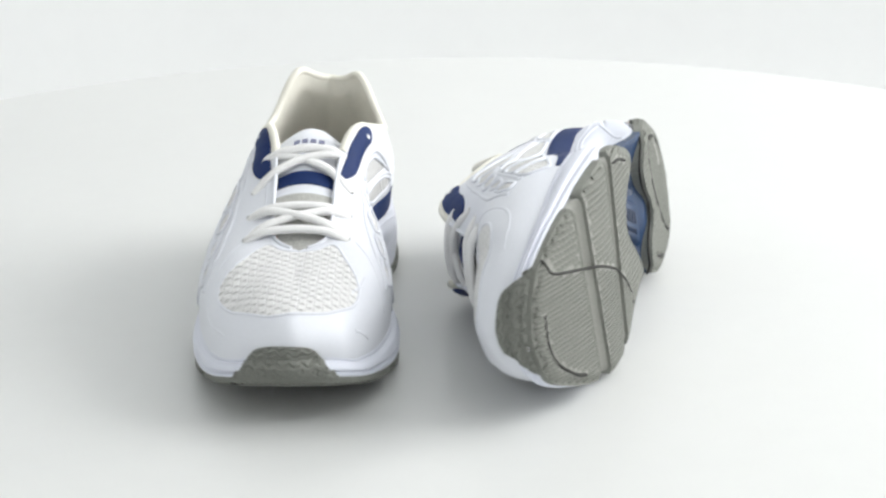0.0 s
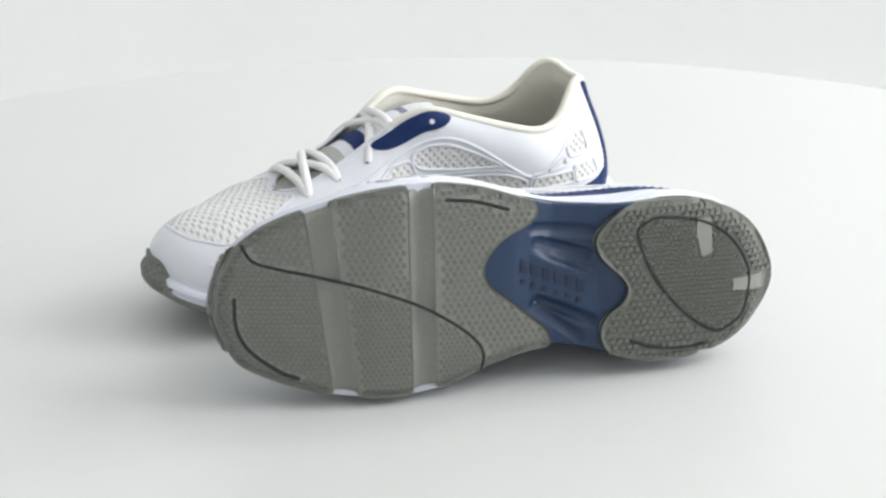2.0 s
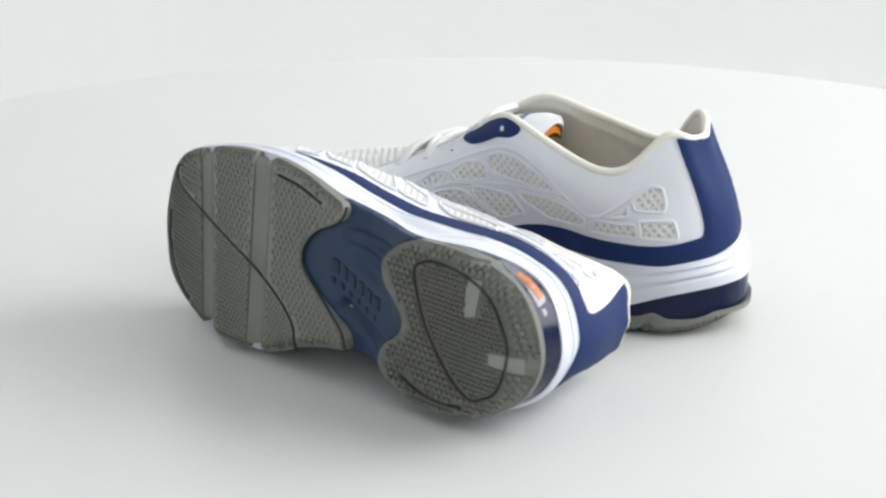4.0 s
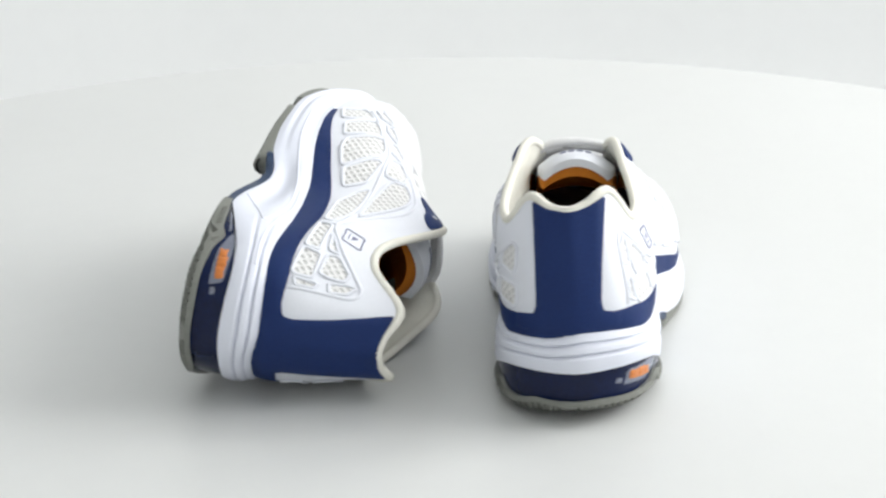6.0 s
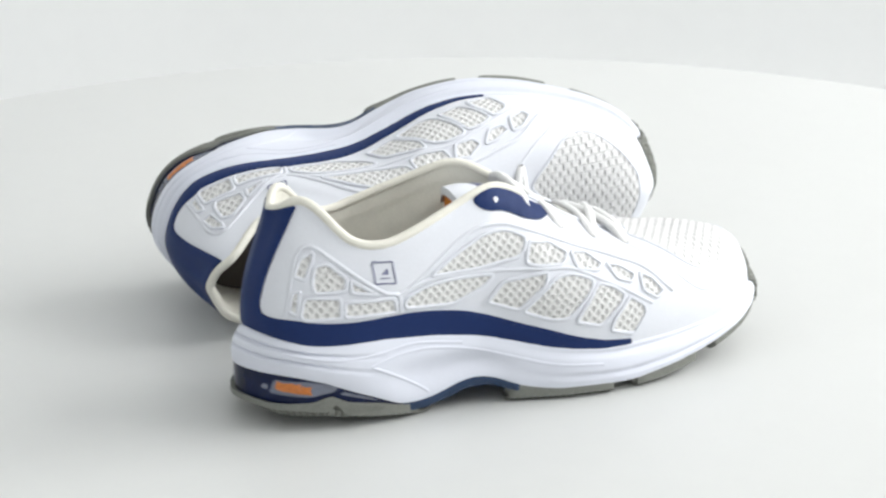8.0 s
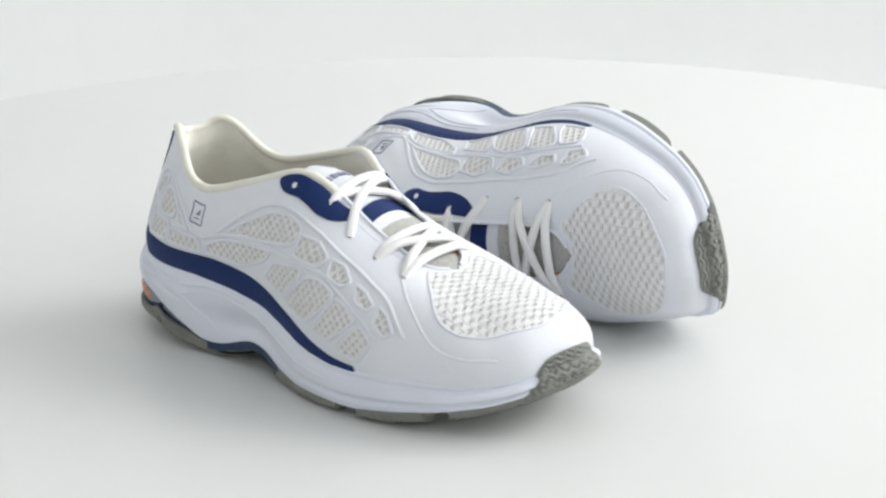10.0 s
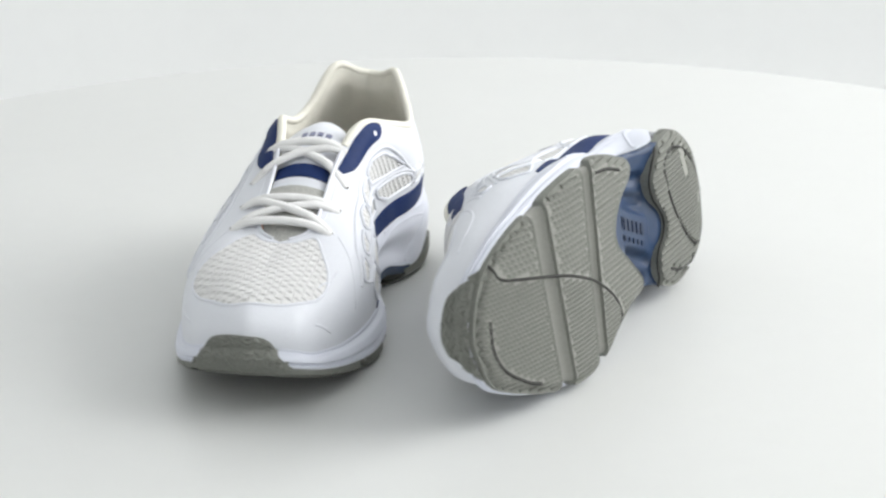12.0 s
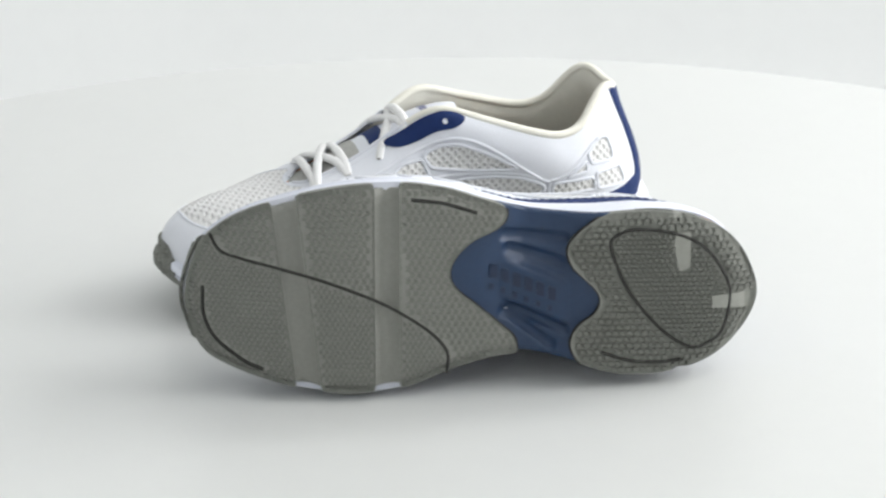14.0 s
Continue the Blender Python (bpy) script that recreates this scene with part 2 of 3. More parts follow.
RISE = ramp([(0, 0.4), (0.3, 0.42), (0.5, 0.6), (0.8, 0.64), (1, 0.80)])
SWELL = ramp([(0, 0.003), (0.5, 0.003), (0.8, 0.006), (1, 0.009)])
REACH = ramp([(0, 0.003), (0.2, 0.004), (0.35, 0.008), (0.5, 0.014), (0.65, 0.022), (0.8, 0.03), (1, 0.028)])
DROP = ramp([(0, 0.02), (0.2, 0.018), (0.35, 0.016), (0.5, 0.012), (0.65, 0.008), (0.75, 0.0015), (1, 0.001)])


def clamp01(v):
    return min(max(v, 0.0), 1.0)


def dip(x):
    """How much lower the foam's upper border runs on the inner side."""
    return 0.0045 * clamp01((0.125 - x) / 0.05)


def bite(x, y):
    """Height of the foam's upper border at a place on the plan."""
    k = clamp01((0.010 - y) / 0.024)
    return BITE_Z(x) - dip(x) * k * k * (3 - 2 * k)


def inset(by):
    """The plan outline moved inwards."""
    t = np.roll(OUTLINE, -1, axis=0) - np.roll(OUTLINE, 1, axis=0)
    nor = np.stack([t[:, 1], -t[:, 0]], 1) / np.linalg.norm(t, axis=1)[:, None]
    centre = np.array([0.15, 0.004])
    if ((OUTLINE - centre) * nor).sum() < 0:
        nor = -nor
    return OUTLINE - nor * by, nor


def half_lines(by, n):
    """The outer and the inner half of the inset outline, from heel to toe, n points each with their outward normals."""
    p, nor = inset(by)
    a, b = int(np.argmin(p[:, 0])), int(np.argmax(p[:, 0]))
    out = []
    for way in (1, -1):
        idx = [a]
        while idx[-1] != b:
            idx.append((idx[-1] + way) % len(p))
        out.append(even(np.hstack([p[idx], nor[idx]]), n, False))
    if out[0][:, 1].mean() < out[1][:, 1].mean():
        out.reverse()
    return out


COLS, ROWS = 90, 22


def upper_grid():
    """Rows of points of the upper, one column for each place round it: outer side heel to toe, then inner side toe to heel."""
    cols = []
    for side, line in enumerate(half_lines(0.0052, COLS)):
        these = []
        for i, (x, y, nx, ny) in enumerate(line):
            s = i / (COLS - 1)
            base = Vector((x, y, bite(x, y) - 0.004))
            tx, ty, tz = (g(s) for g in TOP_AT)
            if side:
                k = min(max((s - 0.38) / 0.24, 0), 1)
                ty = -ty + 0.006 * k * k * (3 - 2 * k)
                tz -= 0.003 * clamp01(s / 0.07) * clamp01((0.30 - s) / 0.12)
            top, n = Vector((tx, ty, tz)), Vector((nx, ny, 0)).normalized()
            rise = top.z - base.z
            c1 = base + Vector((0, 0, RISE(s) * rise)) + n * SWELL(s)
            c2 = top + n * REACH(s) - Vector((0, 0, DROP(s)))
            col = []
            for j in range(ROWS + 1):
                h = j / ROWS
                col.append(base * (1 - h) ** 3 + c1 * (3 * h * (1 - h) ** 2) + c2 * (3 * h * h * (1 - h)) + top * h ** 3)
            these.append(col)
        cols.append(these)
    cols = cols[0] + cols[1][::-1][1:-1]
    n = len(cols)
    toe = [i for i in range(n) if min(i, n - i) / (COLS - 1) > 0.78]
    for _ in range(10):  # ease the toe box round its tip
        old = [list(c) for c in cols]
        for i in toe:
            for j in range(1, ROWS):
                cols[i][j] = (old[i - 1][j] + old[i][j] * 2 + old[(i + 1) % n][j]) / 4
    return cols


def grid_faces(n, rows, keep=lambda i: True):
    return [(i * rows + j, i * rows + j + 1, (i + 1) % n * rows + j + 1, (i + 1) % n * rows + j) for i in range(n) if keep(i) for j in range(rows - 1)]


def heel_lift(x, y):
    """Bevel of the heel: its outer rear corner rises off the ground."""
    side = min(max((y - 0.002) / 0.036, 0), 1) ** 1.4 * min(max((0.080 - x) / 0.050, 0), 1)
    return 0.0050 * side + 0.0025 * min(max((0.020 - x) / 0.022, 0), 1) ** 1.5


def heel_back(p):
    """The heel drawn out to the rear below the foam."""
    return [(x - 0.0046 * min(max((0.030 - x) / 0.028, 0), 1), y) for x, y in p]


def midsole_rings():
    """Foam wall: rings from its underside to the foot of the upper, with moulded grooves."""
    rings = []
    steps = 36
    for k in range(steps + 1):
        h = k / steps
        lean = 0.0015 * (1 - h) + 0.0056 * h ** 1.6 - 0.0016 * math.sin(math.pi * h)
        ring = []
        p, nor = inset(0)
        for (x, y), (nx, ny) in zip(p, nor):
            heel = max(0.0, 1 - max(x - 0.02, 0) / 0.045)
            front = min(max((x - 0.13) / 0.05, 0), 1)
            arch = math.exp(-((x - 0.1) / 0.028) ** 2)
            dent = (0.0019 * heel * max(0, math.sin((h - 0.10) * 4 * 2 * math.pi)) ** 2 * (0.35 < h < 0.95)
                    + 0.0015 * front * max(0, math.sin((h - 0.15) * 2 * 2 * math.pi)) ** 2
                    + 0.0042 * arch * math.sin(math.pi * min(1, h / 0.72)) ** 2 * (h < 0.72))
            lo, hi = MID_LOW(x) + 0.7 * heel_lift(x, y), bite(x, y)
            rear = 0.0034 * (1 - h) ** 0.8 * min(max((0.030 - x) / 0.028, 0), 1)
            ring.append(Vector((x - rear - nx * (lean + dent), y - ny * (lean + dent), lo + (hi - lo) * h)))
        rings.append(ring)
    return rings


def clip_x(poly, lo, hi):
    """The part of a plan outline with lo < x < hi, two functions of y; the cuts follow these curves."""
    n = len(poly)
    side = [(-1 if x <= lo(y) else 1 if x >= hi(y) else 0) for x, y in poly]
    start = next(i for i in range(n) if side[i] == 0 and side[i - 1] != 0) if any(side) else 0
    out = []
    i = 0
    while i < n:
        k = (start + i) % n
        if side[k] == 0:
            out.append(tuple(poly[k]))
            i += 1
            continue
        curve = lo if side[k] < 0 else hi
        y0 = poly[k][1]
        while i < n and side[(start + i) % n] != 0:
            y1 = poly[(start + i) % n][1]
            i += 1
        out += [(curve(y), y) for y in np.linspace(y0, y1, 60)]
    out = np.array(out)
    out = even(out, int(np.linalg.norm(np.diff(out, axis=0), axis=1).sum() / 0.001), True)
    for _ in range(6):
        out = (np.roll(out, 1, 0) + 2 * out + np.roll(out, -1, 0)) / 4
    return out


def edge_curve(knots):
    """x as a smooth function of y for the winding border of a sole pad."""
    c = open_spline(knots, 120)
    order = np.argsort(c[:, 1])
    return lambda y: float(np.interp(y, c[order, 1], c[order, 0]))


FRONT_EDGE = edge_curve([(0.1235, -0.034), (0.1215, -0.026), (0.1235, -0.017), (0.131, -0.010), (0.143, 0.000), (0.153, 0.008), (0.1565, 0.016), (0.1535, 0.0245),
                         (0.145, 0.033), (0.134, 0.0385), (0.1285, 0.0435), (0.128, 0.049), (0.131, 0.056)])
HEEL_EDGE = edge_curve([(0.076, -0.043), (0.083, -0.037), (0.090, -0.031), (0.0942, -0.0235), (0.094, -0.0175), (0.090, -0.011), (0.083, -0.006), (0.0795, 0.0005),
                        (0.0815, 0.0065), (0.088, 0.013), (0.0945, 0.0195), (0.097, 0.0285), (0.092, 0.036), (0.084, 0.0425), (0.074, 0.0475), (0.070, 0.055)])


def groove(y, which):
    """x of the middle of a flex groove across the forefoot."""
    return 0.2268 + (y + 0.046) * 0.131 if which else 0.1873 + (y + 0.046) * 0.009


SPLIT = [(0.2765, 0.034), (0.2715, 0.0260), (0.2612, 0.0226), (0.2411, 0.0181), (0.2211, 0.0130), (0.2040, 0.0070), (0.1898, 0.0010), (0.1755, -0.0072), (0.1640, -0.0158), (0.1573, -0.0246), (0.1574, -0.0360)]
RING = [(0.0752, 0.0299), (0.0700, 0.0362), (0.0616, 0.0378), (0.0448, 0.0359), (0.0305, 0.0303), (0.0198, 0.0202), (0.0130, 0.0050), (0.0163, -0.0143), (0.0245, -0.0214), (0.0331, -0.0233),
        (0.0448, -0.0169), (0.0567, -0.0052), (0.0673, 0.0094)]
RING_LINE = closed_spline(RING, 90)
SPLIT_LINE = open_spline(SPLIT, 90)


HEEL_RIM = np.array([(x - 0.0046 * clamp01((0.030 - x) / 0.028), y) for x, y in OUTLINE if x < 0.1])


def sole_low(x, y):
    """Height of the tread: flat under the foot, turned up round the heel."""
    z = PAD_LOW(x) + heel_lift(x, y)
    if x < 0.07:
        d = math.sqrt(((HEEL_RIM - (x, y)) ** 2).sum(1).min())
        z += 0.0060 * clamp01((0.070 - x) / 0.035) * clamp01(1 - d / 0.010) ** 2 * clamp01((0.0105 - z) / 0.005 + 0.25)
    if x > 0.045:
        d = math.sqrt(((OUTLINE - (x, y)) ** 2).sum(1).min())
        z += min(0.0036, max(MID_LOW(x) - PAD_LOW(x) - 0.0018, 0.0005)) * clamp01((x - 0.045) / 0.03) * clamp01(1 - d / 0.0065) ** 1.5
    return z


MARKS = [SPLIT_LINE, RING_LINE, open_spline([(0.2805, 0.007), (0.2800, -0.008), (0.2740, -0.020), (0.2600, -0.0305), (0.2500, -0.0345)], 30),
         open_spline([(0.0790, -0.0255), (0.0650, -0.0300), (0.0500, -0.0310), (0.0380, -0.0300)], 24), open_spline([(0.176, 0.0545), (0.160, 0.0525), (0.143, 0.0475)], 24)]
MARK_POINTS = np.vstack([even(p, 160, False) for p in MARKS])


def lugs(poly):
    """Raised scales of the tread inside a pad: coarse ones, finer on the inner forefoot and in the heel ring."""
    poly = np.array(poly, float)
    v, f = [], []
    for fine in (False, True):
        px, py = (0.0028, 0.0024) if fine else (0.0037, 0.0032)
        lo, hi = poly.min(0), poly.max(0)
        at = [((i + 0.5 * (row % 2)) * px, row * py) for row in range(int(lo[1] / py) - 1, int(hi[1] / py) + 2) for i in range(int(lo[0] / px) - 1, int(hi[0] / px) + 2)]
        at = np.array(at)
        ok = inside(poly, at)
        for dx, dy in ((0.62 * px, 0), (-0.55 * px, 0), (0, 0.55 * py), (0, -0.55 * py)):
            ok &= inside(poly, at + (dx, dy))
        at = at[ok]
        ahead = at[:, 1] < np.interp(at[:, 0], SPLIT_LINE[::-1, 0], SPLIT_LINE[::-1, 1])
        small = ((at[:, 0] > 0.155) & ahead) | inside(RING_LINE, at)
        at = at[small == fine]
        for x, y in at:
            if ((MARK_POINTS - (x, y)) ** 2).sum(1).min() < 0.0017 ** 2 or (0.033 < x < 0.043 and 0.016 < y < 0.036) or (x < 0.023 and abs(y) < 0.0042):
                continue
            arc = [(-math.cos(w) * 0.46 * px, math.sin(w) * 0.45 * py) for w in np.linspace(-1.35, 1.35, 7)]
            loop = [(x + a, y + b, 0.0) for a, b in arc] + [(x + a * 0.85 + 0.52 * px, y + b * 0.88, 0.0008) for a, b in arc[::-1]]
            k = len(v)
            z = [sole_low(a, b) for a, b, c in loop]
            v += [(a, b, q + c) for (a, b, c), q in zip(loop, z)] + [(a, b, q + 0.0026) for (a, b, c), q in zip(loop, z)]
            n = len(loop)
            f.append(tuple(range(k + n - 1, k - 1, -1)))
            f += [(k + i, k + (i + 1) % n, k + n + (i + 1) % n, k + n + i) for i in range(n)]
    return v, f


# cells of open mesh between the ribs on each side, by their corners (x, z)
CELLS = [[(0.0911, 0.0717), (0.1056, 0.0802), (0.1216, 0.0875), (0.1330, 0.0876), (0.1429, 0.0827), (0.1385, 0.0750), (0.1164, 0.0719)],
         [(0.1444, 0.0804), (0.1550, 0.0789), (0.1634, 0.0729), (0.1594, 0.0685), (0.1453, 0.0698), (0.1410, 0.0715)],
         [(0.1665, 0.0726), (0.1744, 0.0710), (0.1814, 0.0650), (0.1775, 0.0628), (0.1676, 0.0655)],
         [(0.1850, 0.0645), (0.1921, 0.0621), (0.1988, 0.0575), (0.1962, 0.0549), (0.1884, 0.0576)],
         [(0.2025, 0.0573), (0.2087, 0.0540), (0.2138, 0.0473), (0.2093, 0.0450), (0.2022, 0.0500)],
         [(0.0766, 0.0624), (0.0880, 0.0670), (0.1022, 0.0683), (0.1232, 0.0677), (0.1174, 0.0622), (0.1018, 0.0560), (0.0764, 0.0576)],
         [(0.1200, 0.0540), (0.1285, 0.0635), (0.1506, 0.0660), (0.1484, 0.0597), (0.1349, 0.0488)],
         [(0.1547, 0.0626), (0.1631, 0.0634), (0.1741, 0.0592), (0.1724, 0.0549), (0.1591, 0.0425), (0.1510, 0.0426), (0.1372, 0.0475)],
         [(0.1769, 0.0571), (0.1852, 0.0540), (0.1906, 0.0497), (0.1875, 0.0459), (0.1758, 0.0368), (0.1633, 0.0404)],
         [(0.1934, 0.0479), (0.2004, 0.0433), (0.2017, 0.0389), (0.1941, 0.0297), (0.1814, 0.0334), (0.1842, 0.0393)]]
HEEL_CELLS = [[(0.0245, 0.0775), (0.0283, 0.0854), (0.0345, 0.0885), (0.0337, 0.0842), (0.0291, 0.0758)],
              [(0.0322, 0.0734), (0.0349, 0.0817), (0.0405, 0.0824), (0.0482, 0.0751), (0.0465, 0.0697), (0.0328, 0.0692)],
              [(0.0505, 0.0737), (0.0615, 0.0668), (0.0500, 0.0685)], [(0.0200, 0.0611), (0.0225, 0.0697), (0.0258, 0.0704), (0.0232, 0.0592)],
              [(0.0250, 0.0593), (0.0277, 0.0672), (0.0435, 0.0662), (0.0425, 0.0573), (0.0258, 0.0569)], [(0.0462, 0.0643), (0.0697, 0.0639), (0.0708, 0.0568), (0.0452, 0.0574)]]
STRIPE_TOP = ramp([(0.010, 0.0570), (0.022, 0.0570), (0.032, 0.0552), (0.047, 0.0545), (0.077, 0.055), (0.091, 0.0538), (0.106, 0.0514), (0.12, 0.0472), (0.134, 0.0420), (0.149, 0.0372), (0.163, 0.0322), (0.177, 0.0285), (0.193, 0.0266)])


def build_shoe(sgn, label):
    """A running shoe about its own heel; sgn mirrors it for the other foot."""
    shoe = new("running_shoe")
    tagged(shoe, label, "shoe", "pair of shoes")

    def part(name, vf, mat, parent=shoe, text="", smooth=True):
        return link_mesh(name, vf[0], vf[1], mat, parent, text, smooth, sgn)

    # the upper and the foam wall
    cols = upper_grid()
    n, rows = len(cols), ROWS + 1
    uv = [p for c in cols for p in c]
    uf = grid_faces(n, rows)
    rings = midsole_rings()
    m = len(rings[0])
    mv = [p for r in rings for p in r]
    mf = [(k * m + i, k * m + (i + 1) % m, (k + 1) * m + (i + 1) % m, (k + 1) * m + i) for k in range(len(rings) - 1) for i in range(m)]
    skin = BVHTree.FromPolygons(uv, uf)
    hull = BVHTree.FromPolygons(uv + mv, uf + [tuple(i + len(uv) for i in f) for f in mf])

    def caster(start, way, tree=skin, reach=0.25):
        way = Vector(way)

        def cast(p, q):
            at, nor, _, _ = tree.ray_cast(start(p, q), way)
            if at is None:
                at, nor, _, _ = tree.find_nearest(start(p, q) + way * reach)
            return at, (nor if nor.dot(way) < 0 else -nor)
        return cast

    outer = caster(lambda x, z: Vector((x, 0.3, z)), (0, -1, 0))
    inner = caster(lambda x, z: Vector((x, -0.3, z)), (0, 1, 0))
    above = caster(lambda x, y: Vector((x, y, 0.4)), (0, 0, -1), reach=0.33)
    behind = caster(lambda y, z: Vector((-0.3, y, z)), (1, 0, 0))
    before = caster(lambda y, z: Vector((0.6, y, z)), (-1, 0, 0), hull)

    part("upper", (uv, uf), LEATHER, text="white leather upper with raised overlays")
    cap = [tuple(range(m))[::-1], tuple(range((len(rings) - 1) * m, len(rings) * m))]
    part("midsole", (mv, mf + cap), FOAM, text="white grooved foam midsole")

    # lining, one sheet inside the upper: cream at the collar, orange towards the toe
    low = []
    for i, c in enumerate(cols):
        p, q = cols[i - 1][ROWS // 2], cols[(i + 1) % n][ROWS // 2]
        for j in range(rows):
            t = (q - p).normalized()
            up = (c[min(j + 1, ROWS)] - c[max(j - 1, 0)]).normalized()
            nor = t.cross(up).normalized()
            if nor.dot(Vector((c[j].x - 0.13, c[j].y, 0))) > 0 and j < ROWS - 3:
                nor = -nor if nor.dot(Vector((0.13 - c[j].x, -c[j].y, 0))) < 0 else nor
            to = Vector((0.12, 0.002, c[j].z - 0.004)) - c[j]
            k = 0.0034 + 0.0028 * min(1, (ROWS - j) / 4)
            low.append(c[j] + to.normalized() * k)
    share = lambda i: min(i, n - i) / (COLS - 1)
    part("collar_lining", (low, grid_faces(n, rows, lambda i: share(i) < 0.64)), CREAM, text="cream textile collar lining")
    part("toe_lining", (low, grid_faces(n, rows, lambda i: share(i) >= 0.625)), ORANGE, text="orange textile lining inside the toe")
    bed = [(x, y) for x, y in inset(0.0095)[0]]
    part("insole", slab(bed, lambda x, y: BITE_Z(x) - 0.003, lambda x, y: BITE_Z(x) + 0.002 + 6 * (y - 0.003) ** 2, 0.008), INSOLE, text="dark brown textile insole, deepened for the shade inside the shoe")
    tag = [(0.075, -0.010), (0.105, -0.010), (0.105, 0.014), (0.075, 0.014)]
    part("insole_print", slab(tag, lambda x, y: BITE_Z(x) + 0.0018, lambda x, y: BITE_Z(x) + 0.0042, 0.006), GREYCLOTH, text="grey print on the insole")

    # rolled collar edge from throat to throat round the heel
    last = int(0.535 * (COLS - 1))
    order = [i % n for i in range(-last, last + 1)]
    path = [cols[i][ROWS] * 0.6 + low[i * rows + ROWS - 1] * 0.4 for i in order]
    part("collar_edge", tube(path, 0.0024), CREAM, text="rolled cream collar edge")
    for lo_i, hi_i, name in ((0.535, 0.745, "throat_edge"), (-0.745, -0.535, "throat_edge")):
        idx = range(int(round(lo_i * (COLS - 1))), int(round(hi_i * (COLS - 1))) + 1)
        part(name, tube([cols[i % n][ROWS] for i in idx], 0.0011), LEATHER)

    for sy in (1, -1):
        flank = caster(lambda x, z, k=sy: Vector((x, 0.3 * k, z)), (0, -sy, 0), hull)
        for line in ([(0.056, 0.0310), (0.070, 0.0345), (0.088, 0.0350), (0.110, 0.0310), (0.130, 0.0250), (0.150, 0.0195), (0.175, 0.0170)], [(0.056, 0.0310), (0.068, 0.0245), (0.080, 0.0170), (0.086, 0.0125)],
                     [(0.020, 0.0400), (0.036, 0.0370), (0.056, 0.0365), (0.080, 0.0385), (0.105, 0.0350)]):
            hits = [flank(*p) for p in open_spline(line, 44)]
            part("foam_ridge", tube([p - a * 0.0001 for p, a in hits], 0.0009, False, 0.7, [a for _, a in hits], 6), FOAM)

    # navy heel panel and side stripes
    back = [(-0.0260, 0.0450), (0.0260, 0.0480), (0.0255, 0.0562), (0.0170, 0.0582), (0.0157, 0.0625), (0.0160, 0.08), (0.0174, 0.1104), (0.0085, 0.1066), (0, 0.1050), (-0.0085, 0.1052), (-0.0174, 0.1078), (-0.0162, 0.08), (-0.0157, 0.0595), (-0.0170, 0.0550), (-0.0255, 0.0522)]
    part("heel_panel", overlay(back, behind, 0.0013, 0.002), NAVY, text="navy heel panel with white stitching")
    for cast in (outer, inner):
        xs = np.linspace(0.0070, 0.193, 70)
        drop = dip if cast is inner else (lambda x: 0.0)
        band = [(x, BITE_Z(x) - drop(x) - 0.003) for x in xs] + [(x, max(STRIPE_TOP(x), BITE_Z(x) + 0.0012) - drop(x)) for x in xs[::-1]]
        stripe = part("side_stripe", overlay(band, cast, 0.0009, 0.003), NAVY, text="navy stripe above the midsole")
        seam = [cast(x, STRIPE_TOP(x) - drop(x) - 0.0015) for x in np.linspace(0.03, 0.165, 60)]
        v, f = [], []
        for (p, a), (q, _) in list(zip(seam, seam[1:]))[::2]:
            tv, tf = tube([p + a * 0.0009, q + a * 0.0009], 0.00022, sides=4)
            f += [tuple(i + len(v) for i in g) for g in tf]
            v += tv
        tagged(part("stitching", (v, f), NAVY, stripe), kind="stuff")
        # open mesh cells, each in its raised rim
        for corners in CELLS + (HEEL_CELLS if cast is outer else [HEEL_CELLS[k] for k in (1, 2, 4, 5)]):
            mid = np.mean(corners, 0)
            loop = even(mid + (np.array(corners) - mid) * 1.05, 48, True) - [(0.0, 0.6 * drop(mid[0]) if mid[1] < 0.075 else 0.0)]
            for _ in range(2):
                loop = (np.roll(loop, 1, 0) + 2 * loop + np.roll(loop, -1, 0)) / 4
            cell = part("mesh_cell", overlay(loop, cast, 0.0003, 0.0025), SIDE_MESH)
            hits = [cast(*p) for p in loop]
            part("rim", tube([p + a * 0.0004 for p, a in hits], 0.0010, True, 0.8, [a for _, a in hits], 6), LEATHER, cell)
        # long moulded ribs that tie the cells together
        for line in ([(0.0780, 0.0670), (0.0882, 0.0735), (0.1031, 0.0837), (0.1175, 0.0904), (0.1318, 0.0908), (0.1485, 0.0847), (0.1679, 0.0758), (0.1898, 0.0668), (0.2063, 0.0592), (0.2200, 0.0461)],
                     [(0.0725, 0.0650), (0.0880, 0.0695), (0.1040, 0.0702), (0.1300, 0.0692), (0.1500, 0.0677), (0.1640, 0.0660), (0.1760, 0.0605), (0.1910, 0.0525), (0.2060, 0.0430)],
                     [(0.0180, 0.0585), (0.0225, 0.0745), (0.0275, 0.0880), (0.0345, 0.0910), (0.0440, 0.0835), (0.0560, 0.0735), (0.0660, 0.0668), (0.0725, 0.0650), (0.0735, 0.0560)]):
            if cast is inner and line[0][0] < 0.03:
                line = line[4:]
            hits = [cast(p[0], p[1] - 0.6 * drop(p[0])) for p in open_spline(line, 60)]
            part("rib", tube([p + a * 0.0002 for p, a in hits], 0.0011, False, 0.7, [a for _, a in hits], 6), LEATHER)
        # navy top eyelet stay with its hole, and the square badge on the outer side
        stay = closed_spline([(0.1195, 0.1030), (0.1300, 0.1064), (0.1410, 0.1030), (0.1530, 0.0955), (0.1635, 0.0890), (0.1560, 0.0876), (0.1460, 0.0905), (0.1350, 0.0958), (0.1245, 0.0980)], 60)
